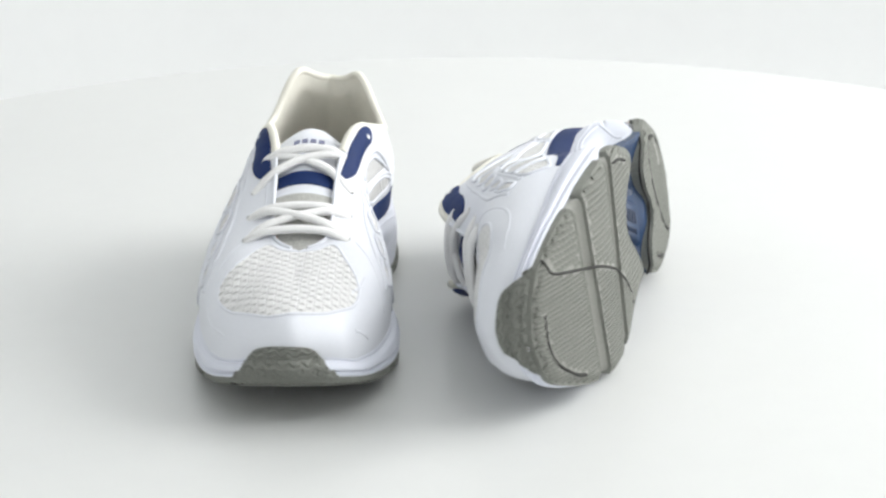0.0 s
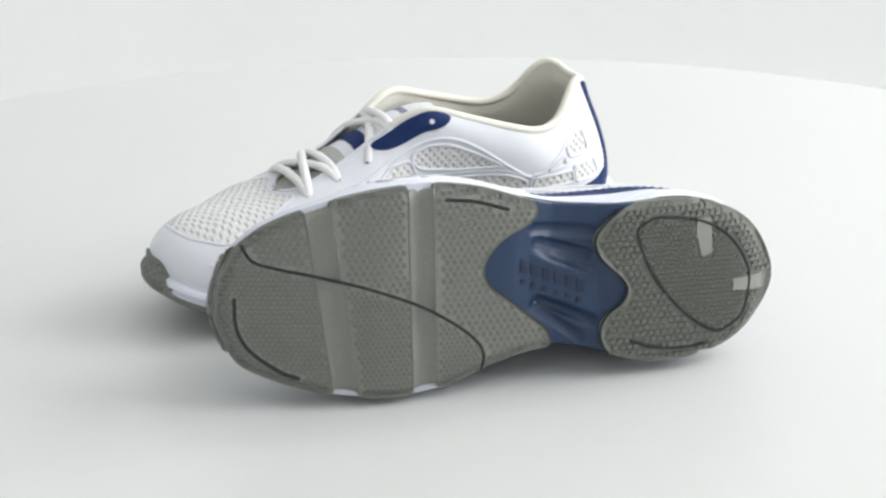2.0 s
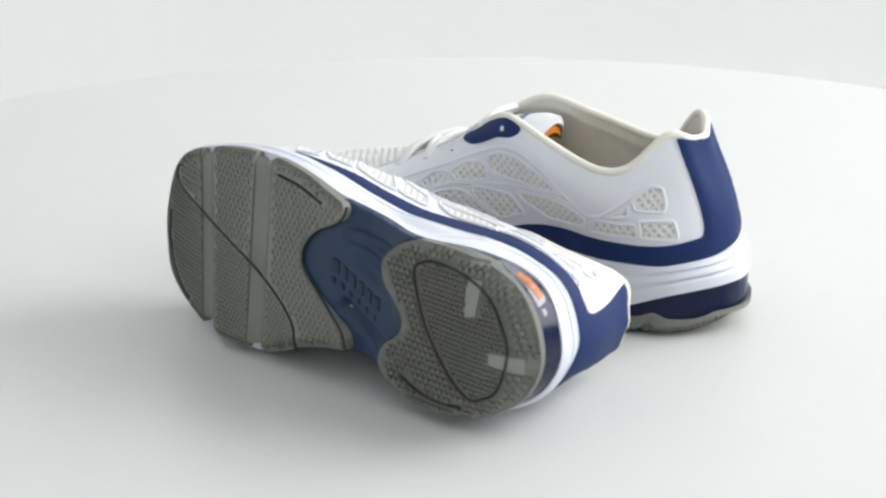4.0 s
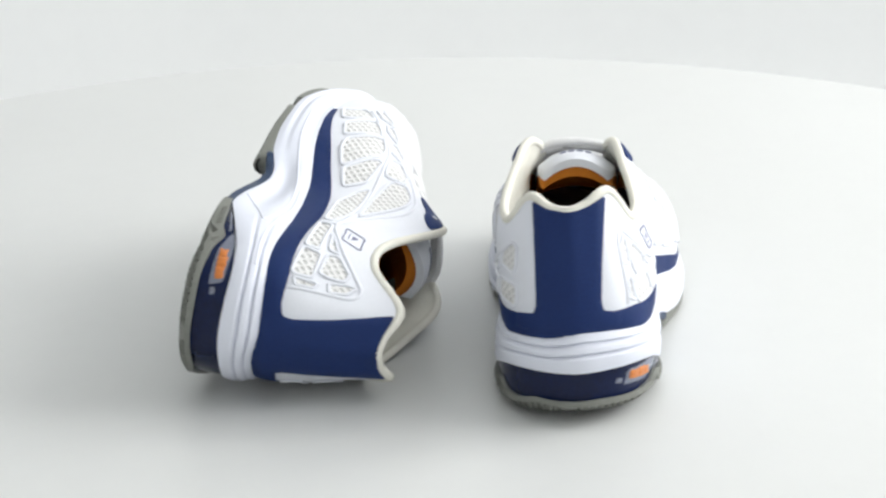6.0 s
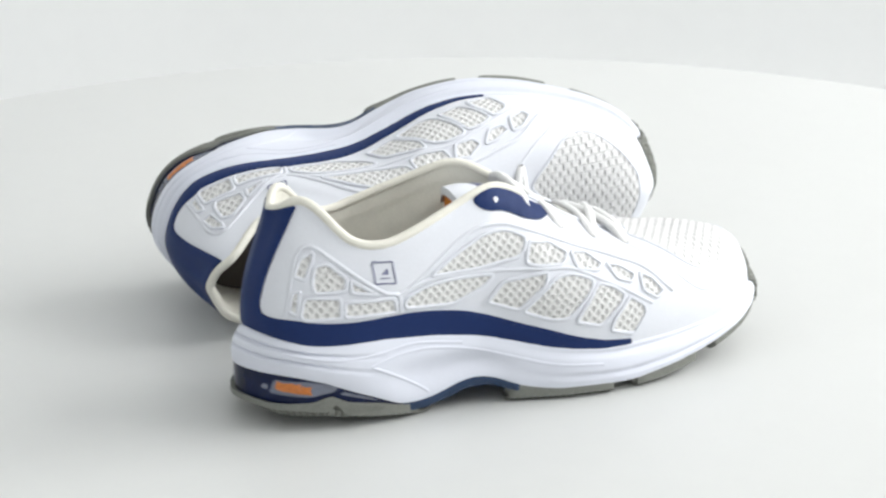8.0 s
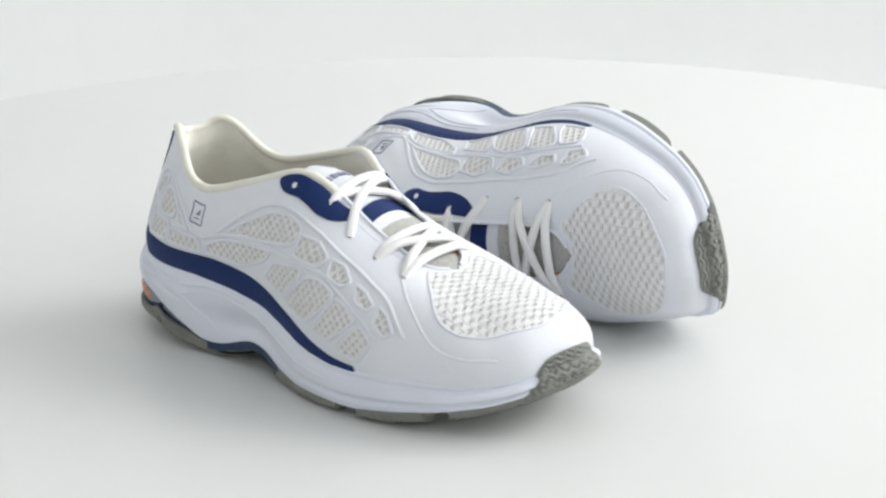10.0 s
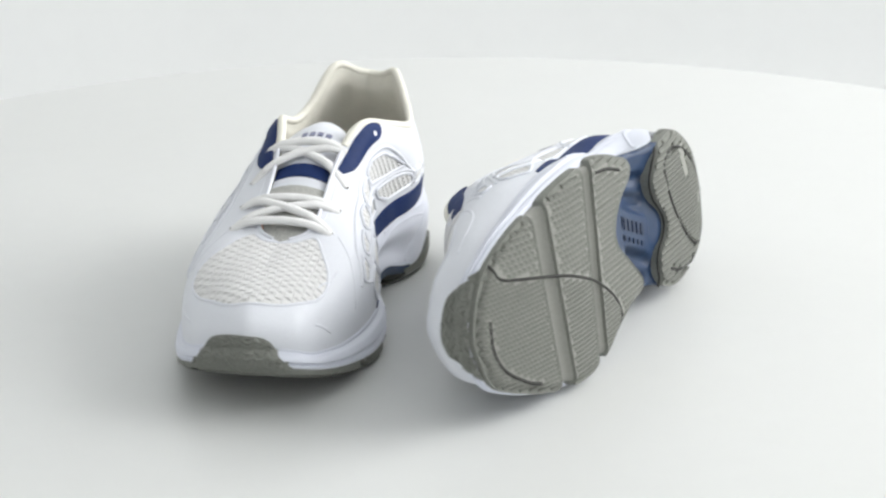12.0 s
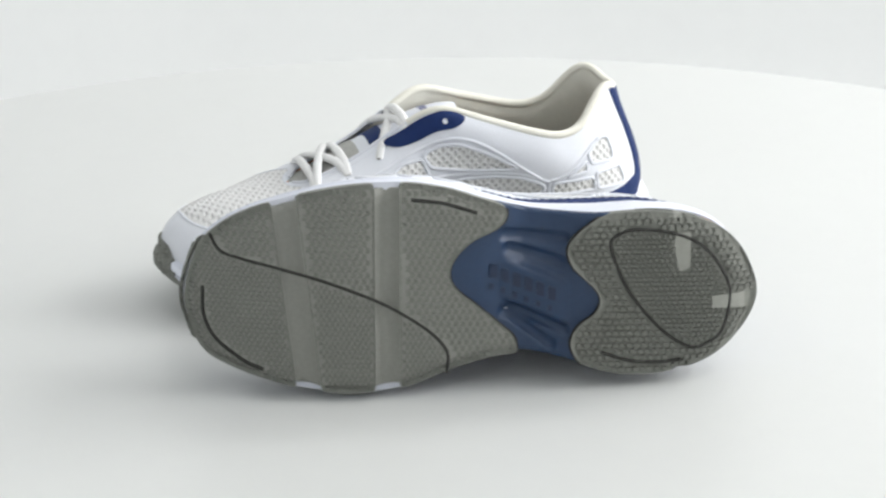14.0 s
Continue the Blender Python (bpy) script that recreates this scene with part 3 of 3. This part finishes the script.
        eyestay = part("eyestay", overlay(stay, cast, 0.0014, 0.0018), NAVY, text="navy top eyelet stay")
        # The hole is a white disc: the glint seen through it, as colour.
        at, nor = cast(0.1305, 0.1005)
        ring = [cast(0.1305 + math.cos(w) * 0.0013, 0.1012 + math.sin(w) * 0.0013) for w in np.linspace(0, 2 * math.pi, 17)[:-1]]
        ring = [p + a * 0.0019 for p, a in ring]
        part("eyelet", (ring, [tuple(range(16))]), LEATHER, eyestay, "eyelet hole closed by a white disc for the glint through it")
    sq = [(0.0618, 0.0718), (0.0716, 0.0712), (0.0716, 0.0808), (0.0618, 0.0814)]
    hits = [outer(*p) for p in closed_spline([p for a, b in zip(sq, sq[1:] + sq[:1]) for p in (a, ((a[0] * 2 + b[0]) / 3, (a[1] * 2 + b[1]) / 3), ((a[0] + b[0] * 2) / 3, (a[1] + b[1] * 2) / 3))], 48)]
    part("badge_frame", tube([p + a * 0.0003 for p, a in hits], 0.00042, True, 0.5, [a for _, a in hits], 6), INK, text="thin square printed badge outline")
    part("badge_mark", overlay([(0.0652, 0.0756), (0.0690, 0.0752), (0.0688, 0.0786)], outer, 0.0003, 0.002), INK, text="small grey printed mark")

    part("badge_bar", overlay([(0.0640, 0.0737), (0.0640, 0.0743), (0.0696, 0.0740), (0.0696, 0.0734)], outer, 0.0003, 0.002), INK)

    # toe: open mesh vamp and the leather tip seam
    vamp = closed_spline([(0.2100, 0.0200), (0.2210, 0.0320), (0.2310, 0.0405), (0.2400, 0.0425), (0.2500, 0.0395), (0.2640, 0.0285), (0.2735, 0.0160), (0.2760, 0.0060), (0.2750, -0.0040), (0.2700, -0.0160),
                          (0.2600, -0.0245), (0.2480, -0.0290), (0.2350, -0.0280), (0.2220, -0.0220), (0.2100, -0.0150), (0.2145, -0.0060), (0.2160, 0.0030), (0.2145, 0.0120)], 110)
    net = part("vamp_mesh", overlay(vamp, above, 0.0004, 0.0025), VAMP_MESH, text="white open mesh over the toes")
    hits = [above(*p) for p in vamp]
    part("rim", tube([p + a * 0.0002 for p, a in hits], 0.0008, True, 0.7, [a for _, a in hits], 6), LEATHER, net)

    for sy in (1, -1):
        seam = [(0.2040, 0.0340), (0.2160, 0.0430), (0.2330, 0.0490), (0.2520, 0.0450), (0.2660, 0.0370)]
        seam = [(x, y if sy > 0 else 0.008 - y) for x, y in seam]
        hits = [above(*p) for p in open_spline(seam, 50)]
        part("toe_seam", tube([p for p, a in hits], 0.0007, False, 0.6, [a for _, a in hits], 6), LEATHER)
        seam = [(0.1560, 0.0230), (0.1750, 0.0235), (0.1950, 0.0230), (0.2080, 0.0180)]
        seam = [(x, y if sy > 0 else 0.007 - y) for x, y in seam]
        hits = [above(*p) for p in open_spline(seam, 30)]
        part("stay_seam", tube([p for p, a in hits], 0.0004, False, 0.6, [a for _, a in hits], 6), LEATHER)

    # sole: pads, flex grooves, blue shank, heel cushion
    plan, _ = inset(0.0014)
    far, none = (lambda y: 1.0), (lambda y: -1.0)

    def under(x, y):
        cut = 0.0045 * math.exp(-((x - 0.0375) / 0.0028) ** 2) * clamp01((abs(y - 0.004) - 0.034) / 0.006)
        return sole_low(x, y) + 0.0020 + cut

    def pad(name, poly, top, text):
        ob = part(name, slab(poly, under, top, 0.0022, -0.0019), RUBBER, text=text)
        tagged(part("tread", lugs(poly), RUBBER, ob, smooth=False), "raised rows of small rubber scales", kind="stuff")
        return ob

    half = 0.0062
    pads = [("toe_pad", lambda y: groove(y, 1) + half, far), ("ball_pad", lambda y: groove(y, 0) + half, lambda y: groove(y, 1) - half), ("arch_pad", FRONT_EDGE, lambda y: groove(y, 0) - half)]
    for name, lo, hi in pads:
        pad(name, clip_x(plan, lo, hi), lambda x, y: MID_LOW(x) + 0.001, "grey rubber sole pad with scale tread")
    heel_top = ramp([(0.0, 0.0120), (0.01, 0.0102), (0.028, 0.0102), (0.0355, 0.0140), (0.043, 0.0105), (0.06, 0.0092), (0.07, 0.0074), (0.1, 0.0075)])
    heel_pad = pad("heel_pad", heel_back(clip_x(inset(0.0009)[0], none, HEEL_EDGE)), lambda x, y: max(heel_top(x) + heel_lift(x, y), under(x, y) + 0.001), "grey rubber heel pad with scale tread")
    ends = np.array(heel_back(clip_x(inset(0.0009)[0], none, lambda y: 0.068)))
    ends = even(ends, 150, True)
    ends = ends[(ends[:, 0] < 0.064)]
    for (x0, y0), (x1, y1) in zip(ends, np.roll(ends, -1, axis=0)):
        if math.hypot(x1 - x0, y1 - y0) > 0.004 or (0.033 < x0 < 0.042 and y0 > 0.03) or (x0 < 0.004 and abs(y0) < 0.004):
            continue
        out = Vector((y1 - y0, x0 - x1, 0)).normalized()
        out = -out if out.dot(Vector((x0 - 0.045, y0 - 0.003, 0))) < 0 else out
        low_z, high_z = under(x0, y0) + 0.0006, heel_top(x0) + heel_lift(x0, y0) - 0.0012
        if high_z - low_z < 0.0015:
            continue
        a, b = Vector((x0, y0, low_z)) + out * 0.0001, Vector((x0 * 0.4 + x1 * 0.6, y0 * 0.4 + y1 * 0.6, high_z)) + out * 0.0001
        part("wall_rib", tube([a, a.lerp(b, 0.5) + (Vector((x0, y0, 0)) - Vector((x1, y1, 0))) * 0.35, b], 0.00055, False, 0.8, [out] * 3, 4), RUBBER, heel_pad)
    for name, at in (("heel_notch", [(0.034, 0.018), (0.040, 0.016), (0.0425, 0.0285), (0.0415, 0.0355), (0.0335, 0.0355), (0.034, 0.030)]), ("heel_notch", [(0.0045, -0.004), (0.0045, 0.004), (0.0225, 0.0032), (0.0225, -0.0032)])):
        part(name, slab(at, lambda x, y: sole_low(x, y) + 0.0005, lambda x, y: sole_low(x, y) + 0.003, 0.0015, 0.0), NOTCH, text="pale moulded notch in the heel pad")
    def web_low(x, y):
        d = min(abs(x - groove(y, 0)), abs(x - groove(y, 1)))
        return sole_low(x, y) + 0.0008 + 0.0044 * clamp01(1 - (d / 0.0070) ** 2)

    part("flex_web", slab(clip_x(inset(0.0045)[0], FRONT_EDGE, far), web_low, lambda x, y: max(MID_LOW(x), web_low(x, y)) + 0.002, 0.002), WEB, text="thin grey rubber in the flex grooves")
    def shank_low(x, y):
        mid = 0.009 + 0.40 * (x - 0.1185)
        band = min(max((0.0135 - abs(y - mid + 0.001)) / 0.005, 0), 1) * min(max((0.146 - x) / 0.008, 0), 1) * min(max((x - 0.090) / 0.008, 0), 1)
        z = ARCH(x) + (min(ARCH(x), 0.0062) - ARCH(x)) * band * band * (3 - 2 * band)
        for y0, slope, x0, x1 in ((0.0335, 0.10, 0.098, 0.128), (0.0245, 0.30, 0.100, 0.126), (-0.0075, 0.45, 0.098, 0.126), (-0.0150, 0.75, 0.104, 0.128)):
            near = min(max(x, x0), x1)
            d = math.hypot(x - near, y - y0 - slope * (near - 0.115))
            k = min(max((0.0044 - d) / 0.0034, 0), 1)
            z += 0.0024 * k * k * (3 - 2 * k)
        return z

    part("shank", slab(clip_x(inset(0.0012)[0], lambda y: HEEL_EDGE(y) - 0.005, lambda y: FRONT_EDGE(y) + 0.005), shank_low, lambda x, y: MID_LOW(x) + 0.0008, 0.0012), SHANK, text="translucent blue moulded shank")
    for k in range(6):
        for drop, tall, wide in ((0.0, 0.0068, 0.0040), (-0.0062, 0.0030, 0.0022)):
            x0 = 0.1360 - k * 0.0060
            y0 = 0.0068 + 0.40 * (x0 - 0.1185) + drop
            bar = [(x0, y0), (x0 - wide, y0 - 0.4 * wide), (x0 - wide, y0 - 0.4 * wide + tall), (x0, y0 + tall)]
            part("raised_mark", slab(bar, lambda x, y: shank_low(x, y) - 0.0008, lambda x, y: shank_low(x, y) + 0.001, 0.0015, 0.0001), SHANK_MARK, text="dark moulded mark")
    cushion = slab(heel_back(clip_x(inset(0.0026)[0], none, lambda y: 0.078)), lambda x, y: heel_top(x) + heel_lift(x, y) - 0.001, lambda x, y: MID_LOW(x) + 0.7 * heel_lift(x, y) + 0.0012, 0.004)
    part("heel_cushion", cushion, AIR, text="glossy dark navy heel cushion")
    wall = caster(lambda x, z: Vector((x, 0.3, z)), (0, -1, 0), BVHTree.FromPolygons([Vector(p) for p in cushion[0]], cushion[1]))
    shell = part("heel_badge_window", overlay(even(np.array([(0.0090, 0.0195), (0.0105, 0.0268), (0.0240, 0.0262), (0.0400, 0.0232), (0.0380, 0.0205), (0.0260, 0.0180)]), 44, True), wall, 0.0004, 0.002), CLEAR, text="pale clear window in the heel cushion")
    for x0, z0, w, h in ((0.0112, 0.0205, 0.0056, 0.0056), (0.0160, 0.0196, 0.0060, 0.0062), (0.0212, 0.0190, 0.0056, 0.0052)):
        blob = closed_spline([(x0, z0 + 0.3 * h), (x0 + 0.15 * w, z0 + h), (x0 + 0.55 * w, z0 + 0.86 * h), (x0 + w, z0 + 0.9 * h), (x0 + 0.85 * w, z0 + 0.45 * h), (x0 + 1.02 * w, z0 + 0.05 * h), (x0 + 0.45 * w, z0 + 0.12 * h)], 26)
        part("badge_stroke", overlay(blob, wall, 0.0009, 0.001), BADGE, shell, "orange moulded stroke")
    # Pale strip: the clear plastic edge with its reflected highlight put into the colour.
    part("cushion_window", overlay([(0.040, 0.0186), (0.041, 0.0198), (0.056, 0.0146), (0.060, 0.0122)], wall, 0.0006, 0.002), CLEAR, text="pale strip for the highlight on the clear edge of the heel cushion")
    # A glint on the glossy cushion, made as a pale patch.
    part("cushion_glint", overlay([(0.0062, 0.0212), (0.0065, 0.0237), (0.0085, 0.0235), (0.0082, 0.0208)], wall, 0.0005, 0.001), CLEAR, text="small pale patch set in as a glint on the heel cushion")

    def sole_line(pts, r, name, depth=0.0006):
        v = [Vector((x, y, sole_low(x, y) + depth)) for x, y in pts]
        return part(name, tube(v, r, False, 0.7), LINE, text="thin dark line moulded in the sole")

    for border, y0, y1, off in ((FRONT_EDGE, -0.0240, 0.0490, -0.0002), (HEEL_EDGE, -0.0330, 0.0440, 0.0002)):
        seam = even(np.array([(border(y) + off, y) for y in np.linspace(y0, y1, 90)]), 70, False)
        v = [Vector((x, y, sole_low(x, y) + 0.0022)) for x, y in seam]
        part("pad_border", tube(v, 0.0007, False, 0.9), LINE, text="thin dark border between pad and shank")
    sole_line(SPLIT_LINE, 0.0008, "sole_line")
    sole_line(np.vstack([RING_LINE, RING_LINE[:1]]), 0.0008, "heel_ring")
    for line, r, name in ((MARKS[2], 0.0010, "toe_groove"), (MARKS[3], 0.0009, "heel_groove"), (MARKS[4], 0.0009, "arch_groove")):
        sole_line(line, r, name)
    bumper = closed_spline([(0.034, 0.020), (0.0265, 0.0300), (0.019, 0.0395), (0.004, 0.0425), (-0.0085, 0.0405), (-0.0150, 0.0320), (-0.024, 0.0215), (-0.020, 0.0150), (0.004, 0.0130), (0.026, 0.0145)], 80)
    part("toe_bumper", overlay(bumper, before, 0.0019, 0.0006, 0.003, lambda y, z: 0.0012 * max(0, math.sin(2 * math.pi * (z / 0.0027 + 0.30 * math.cos(2 * math.pi * y / 0.0062)))) ** 1.5), RUBBER, text="ribbed grey rubber toe bumper")

    # tongue under the laces
    tv, tf = [], []
    crest = ramp([(0.116, 0.1024), (0.124, 0.1028), (0.14, 0.1000), (0.16, 0.0922), (0.185, 0.0795), (0.200, 0.0718), (0.214, 0.0655)])

    def tongue_at(x, k):
        w = 0.0205 + 0.0025 * clamp01((x - 0.16) / 0.02) - 0.004 * max(0, (0.128 - x) / 0.012) ** 2
        return Vector((x + (0.004 * k * k if x < 0.13 else 0), 0.0035 + w * k, crest(x) - (0.009 - 0.003 * clamp01((x - 0.16) / 0.02)) * k * k))
    xs, ks = np.linspace(0.116, 0.214, 40), np.linspace(-1, 1, 13)
    for dz in (0, -0.0045):
        tv += [tongue_at(x, k) + Vector((0, 0, dz)) for x in xs for k in ks]
    a, b, size = len(xs), len(ks), len(xs) * len(ks)
    for i in range(a - 1):
        for j in range(b - 1):
            q = (i * b + j, i * b + j + 1, (i + 1) * b + j + 1, (i + 1) * b + j)
            tf += [q, tuple(size + w for w in q[::-1])]
    rim = [j for j in range(b)] + [i * b + b - 1 for i in range(1, a)] + [(a - 1) * b + j for j in range(b - 2, -1, -1)] + [i * b for i in range(a - 2, 0, -1)]
    tf += [(p, q, q + size, p + size) for p, q in zip(rim, rim[1:] + rim[:1])]
    tongue = part("tongue", (tv, tf), LEATHER, text="white padded tongue")

    def patch(x0, x1, k0, k1, up):
        u, w = np.linspace(x0, x1, 8), np.linspace(k0, k1, 9)
        v = [tongue_at(x, k) + Vector((0, 0, up)) for x in u for k in w] + [tongue_at(x, k) - Vector((0, 0, 0.001)) for x in u for k in w]
        f = [(i * 9 + j, i * 9 + j + 1, i * 9 + j + 10, i * 9 + j + 9) for i in range(7) for j in range(8)]
        r = list(range(9)) + [i * 9 + 8 for i in range(1, 8)] + [63 + j for j in range(7, -1, -1)] + [i * 9 for i in range(6, 0, -1)]
        return v, f + [(p, q, q + 72, p + 72) for p, q in zip(r, r[1:] + r[:1])]
    under_v = [tongue_at(x, k) - Vector((0, 0, d)) for d in (0.0044, 0.0105) for x in xs[1:] for k in ks * 0.97]
    un = (a - 1) * b
    under_f = [(i * b + j, i * b + j + 1, (i + 1) * b + j + 1, (i + 1) * b + j) for i in range(a - 2) for j in range(b - 1)]
    ring = [j for j in range(b)] + [i * b + b - 1 for i in range(1, a - 1)] + [(a - 2) * b + j for j in range(b - 2, -1, -1)] + [i * b for i in range(a - 3, 0, -1)]
    under_f += [tuple(un + w for w in f) for f in under_f] + [(p, q, q + un, p + un) for p, q in zip(ring, ring[1:] + ring[:1])]
    part("tongue_lining", (under_v, under_f), ORANGE, tongue, "orange lining under the tongue")
    part("tongue_band", patch(0.1605, 0.1690, -0.95, 0.95, 0.0007), NAVY, tongue, "navy band across the tongue")
    part("tongue_mesh", patch(0.1755, 0.2135, -0.95, 0.95, 0.0006), GREYCLOTH, tongue, "grey mesh lower tongue")
    for k in range(4):
        part("tongue_mark", patch(0.1325, 0.1365, -0.42 + 0.22 * k, -0.27 + 0.22 * k, 0.0004), INK, tongue, "small dark printed mark")

    # laces
    hole = {}
    for i, x in enumerate((0.150, 0.167, 0.185, 0.2035)):
        hole[i, 1], hole[i, -1] = above(x, 0.0298 + 0.0008 * i), above(x, -0.0205 - 0.0003 * i)
    # Lace holes are flat dark discs, the shade inside them given as colour.
    for (i, s), (p, a) in hole.items():
        ring = [p + a * 0.0006 + Vector((math.cos(w), math.sin(w) * 0.8, 0)) * 0.0014 for w in np.linspace(0, 2 * math.pi, 13)[:-1]]
        ring = [above(v.x, v.y)[0] + a * 0.0006 for v in ring]
        part("lace_hole", (ring, [tuple(range(12))]), HOLE)
    runs = [((0, 1), (0, -1), 0.0032, 0.0), ((0, 1), (1, -1), 0.0042, -0.004), ((1, 1), (0, -1), 0.0034, -0.003), ((2, 1), (2, -1), 0.0022, 0.0), ((2, -1), (3, 1), 0.0026, 0.0), ((3, 1), (3, -1), 0.0020, 0.001), ((2, 1), (3, -1), 0.0034, 0.001)]
    for one, two, lift, sway in runs:
        (p, a), (q, c) = hole[one], hole[two]
        pts, ups = [], []
        for t in np.linspace(0, 1, 26):
            base = p.lerp(q, t)
            bow = math.sin(math.pi * t)
            zc = max(base.z, 0) + (0.0056 if one[0] < 2 else 0.0042) * bow ** 0.8
            pts.append(Vector((base.x + sway * bow, base.y, zc + lift * min(1, 4.5 * t, 4.5 * (1 - t)) - 0.0015 * (1 - min(1, 8 * t, 8 * (1 - t))))))
            ups.append(Vector((0.35, (base.y - 0.003) * 14, 1)).normalized())
        part("lace", tube(pts, 0.0026, False, 0.78, ups, 10), LACE, text="flat white lace")
    return shoe


# ---------------------------------------------------------------- the studio
def turned_shape(prof, n=160):
    """A shape turned about the upright axis from a profile of radius and height."""
    v, f, k = [], [], len(prof)
    for i in range(n):
        w = 2 * math.pi * i / n
        v += [(r * math.cos(w), r * math.sin(w), z) for r, z in prof]
    for i in range(n):
        j = (i + 1) % n
        f += [(i * k + a, j * k + a, j * k + a + 1, i * k + a + 1) for a in range(k - 1)]
    return v, f


HUB = (-0.020, 0.0, 0.0)
RADIUS, BEVEL = 0.569, 0.014
turntable = new("turntable")
tagged(turntable, "large round white turntable with a rounded edge", "turntable")
v, f = turned_shape([(0.0, 0.0), (0.2, 0.0), (0.4, 0.0), (RADIUS - BEVEL, 0.0), (RADIUS - BEVEL, -0.035), (0.0, -0.035)])
link_mesh("tabletop", v, f, TABLE, turntable)
curve = [(RADIUS - BEVEL + BEVEL * math.sin(w), -BEVEL + BEVEL * math.cos(w)) for w in np.linspace(0.0, math.pi / 2, 9)]
v, f = turned_shape([(RADIUS - BEVEL, -0.035)] + curve + [(RADIUS, -0.04), (RADIUS - BEVEL, -0.04)])
link_mesh("edge_band", v, f, TABLE, turntable, "rounded white edge band")

# a curved white backdrop round the table, with floor and ceiling
bv, bf = [], []
prof = [(0.0, -0.7), (1.9, -0.7), (2.05, -0.66), (2.16, -0.55), (2.2, -0.4), (2.2, 2.6)]
seg = 96
for i in range(seg):
    w = 2 * math.pi * i / seg
    bv += [(r * math.cos(w), r * math.sin(w), z) for r, z in prof]
for i in range(seg):
    j = (i + 1) % seg
    bf += [(i * 6 + a, j * 6 + a, j * 6 + a + 1, i * 6 + a + 1) for a in range(5)]
tagged(link_mesh("backdrop", bv, bf, PAPER, None), "seamless white studio backdrop", "backdrop", kind="structure")
cv = [(2.25 * math.cos(2 * math.pi * i / seg), 2.25 * math.sin(2 * math.pi * i / seg), z) for z in (2.6, 2.7) for i in range(seg)]
cf = [tuple(range(seg)), tuple(range(seg, 2 * seg))] + [(i, (i + 1) % seg, seg + (i + 1) % seg, seg + i) for i in range(seg)]
tagged(link_mesh("ceiling", cv, cf, PAPER, None, smooth=False), "plain white studio ceiling", "ceiling", kind="structure")
pv, pf = tube([(HUB[0], HUB[1], -0.7), (HUB[0], HUB[1], -0.04)], 0.16, sides=32)
tagged(link_mesh("table_column", pv, pf, PAPER, None), "plain white column under the turntable", "stand", kind="structure")

# ---------------------------------------------------------------- the pair
upright = build_shoe(-1.0, "white and navy running shoe standing upright on the turntable")
lying = build_shoe(1.0, "white and navy running shoe lying on its side, grey sole showing")
UPRIGHT = pose(-0.0672, 0.1458, 0, 0, 0, -90.6)
LYING = Matrix(((-0.23603, -0.09584, -0.96701, 0.1363), (-0.97123, 0.05567, 0.23154, 0.1238), (0.03165, 0.99384, -0.10623, 0.0424), (0, 0, 0, 1)))


def settle(shoe, m):
    """The pose m lowered or raised until the shoe touches the table."""
    low = min((m @ v.co).z for o in shoe.children_recursive for v in o.data.vertices)
    return Matrix.Translation((0, 0, -low)) @ m


LYING = Matrix.Translation((0.09, 0, 0)) @ pose(0, 0, 0, -0.35, 0, 0.8) @ Matrix.Translation((-0.09, 0, 0)) @ LYING
UPRIGHT, LYING = settle(upright, UPRIGHT), settle(lying, LYING)


def motions():
    times = [k * 0.25 for k in range(57)]
    angle = lambda t: float(np.interp(t, [k[0] for k in TURNED], [k[1] for k in TURNED]))
    spin = lambda t: pose(-0.0016, 0, 0, 0, 0, angle(t))
    walk(upright, [(t, spin(t) @ UPRIGHT) for t in times])
    walk(lying, [(t, spin(t) @ LYING) for t in times])
    walk(turntable, [(t, pose(*HUB, 0, 0, angle(t))) for t in times])


motions()
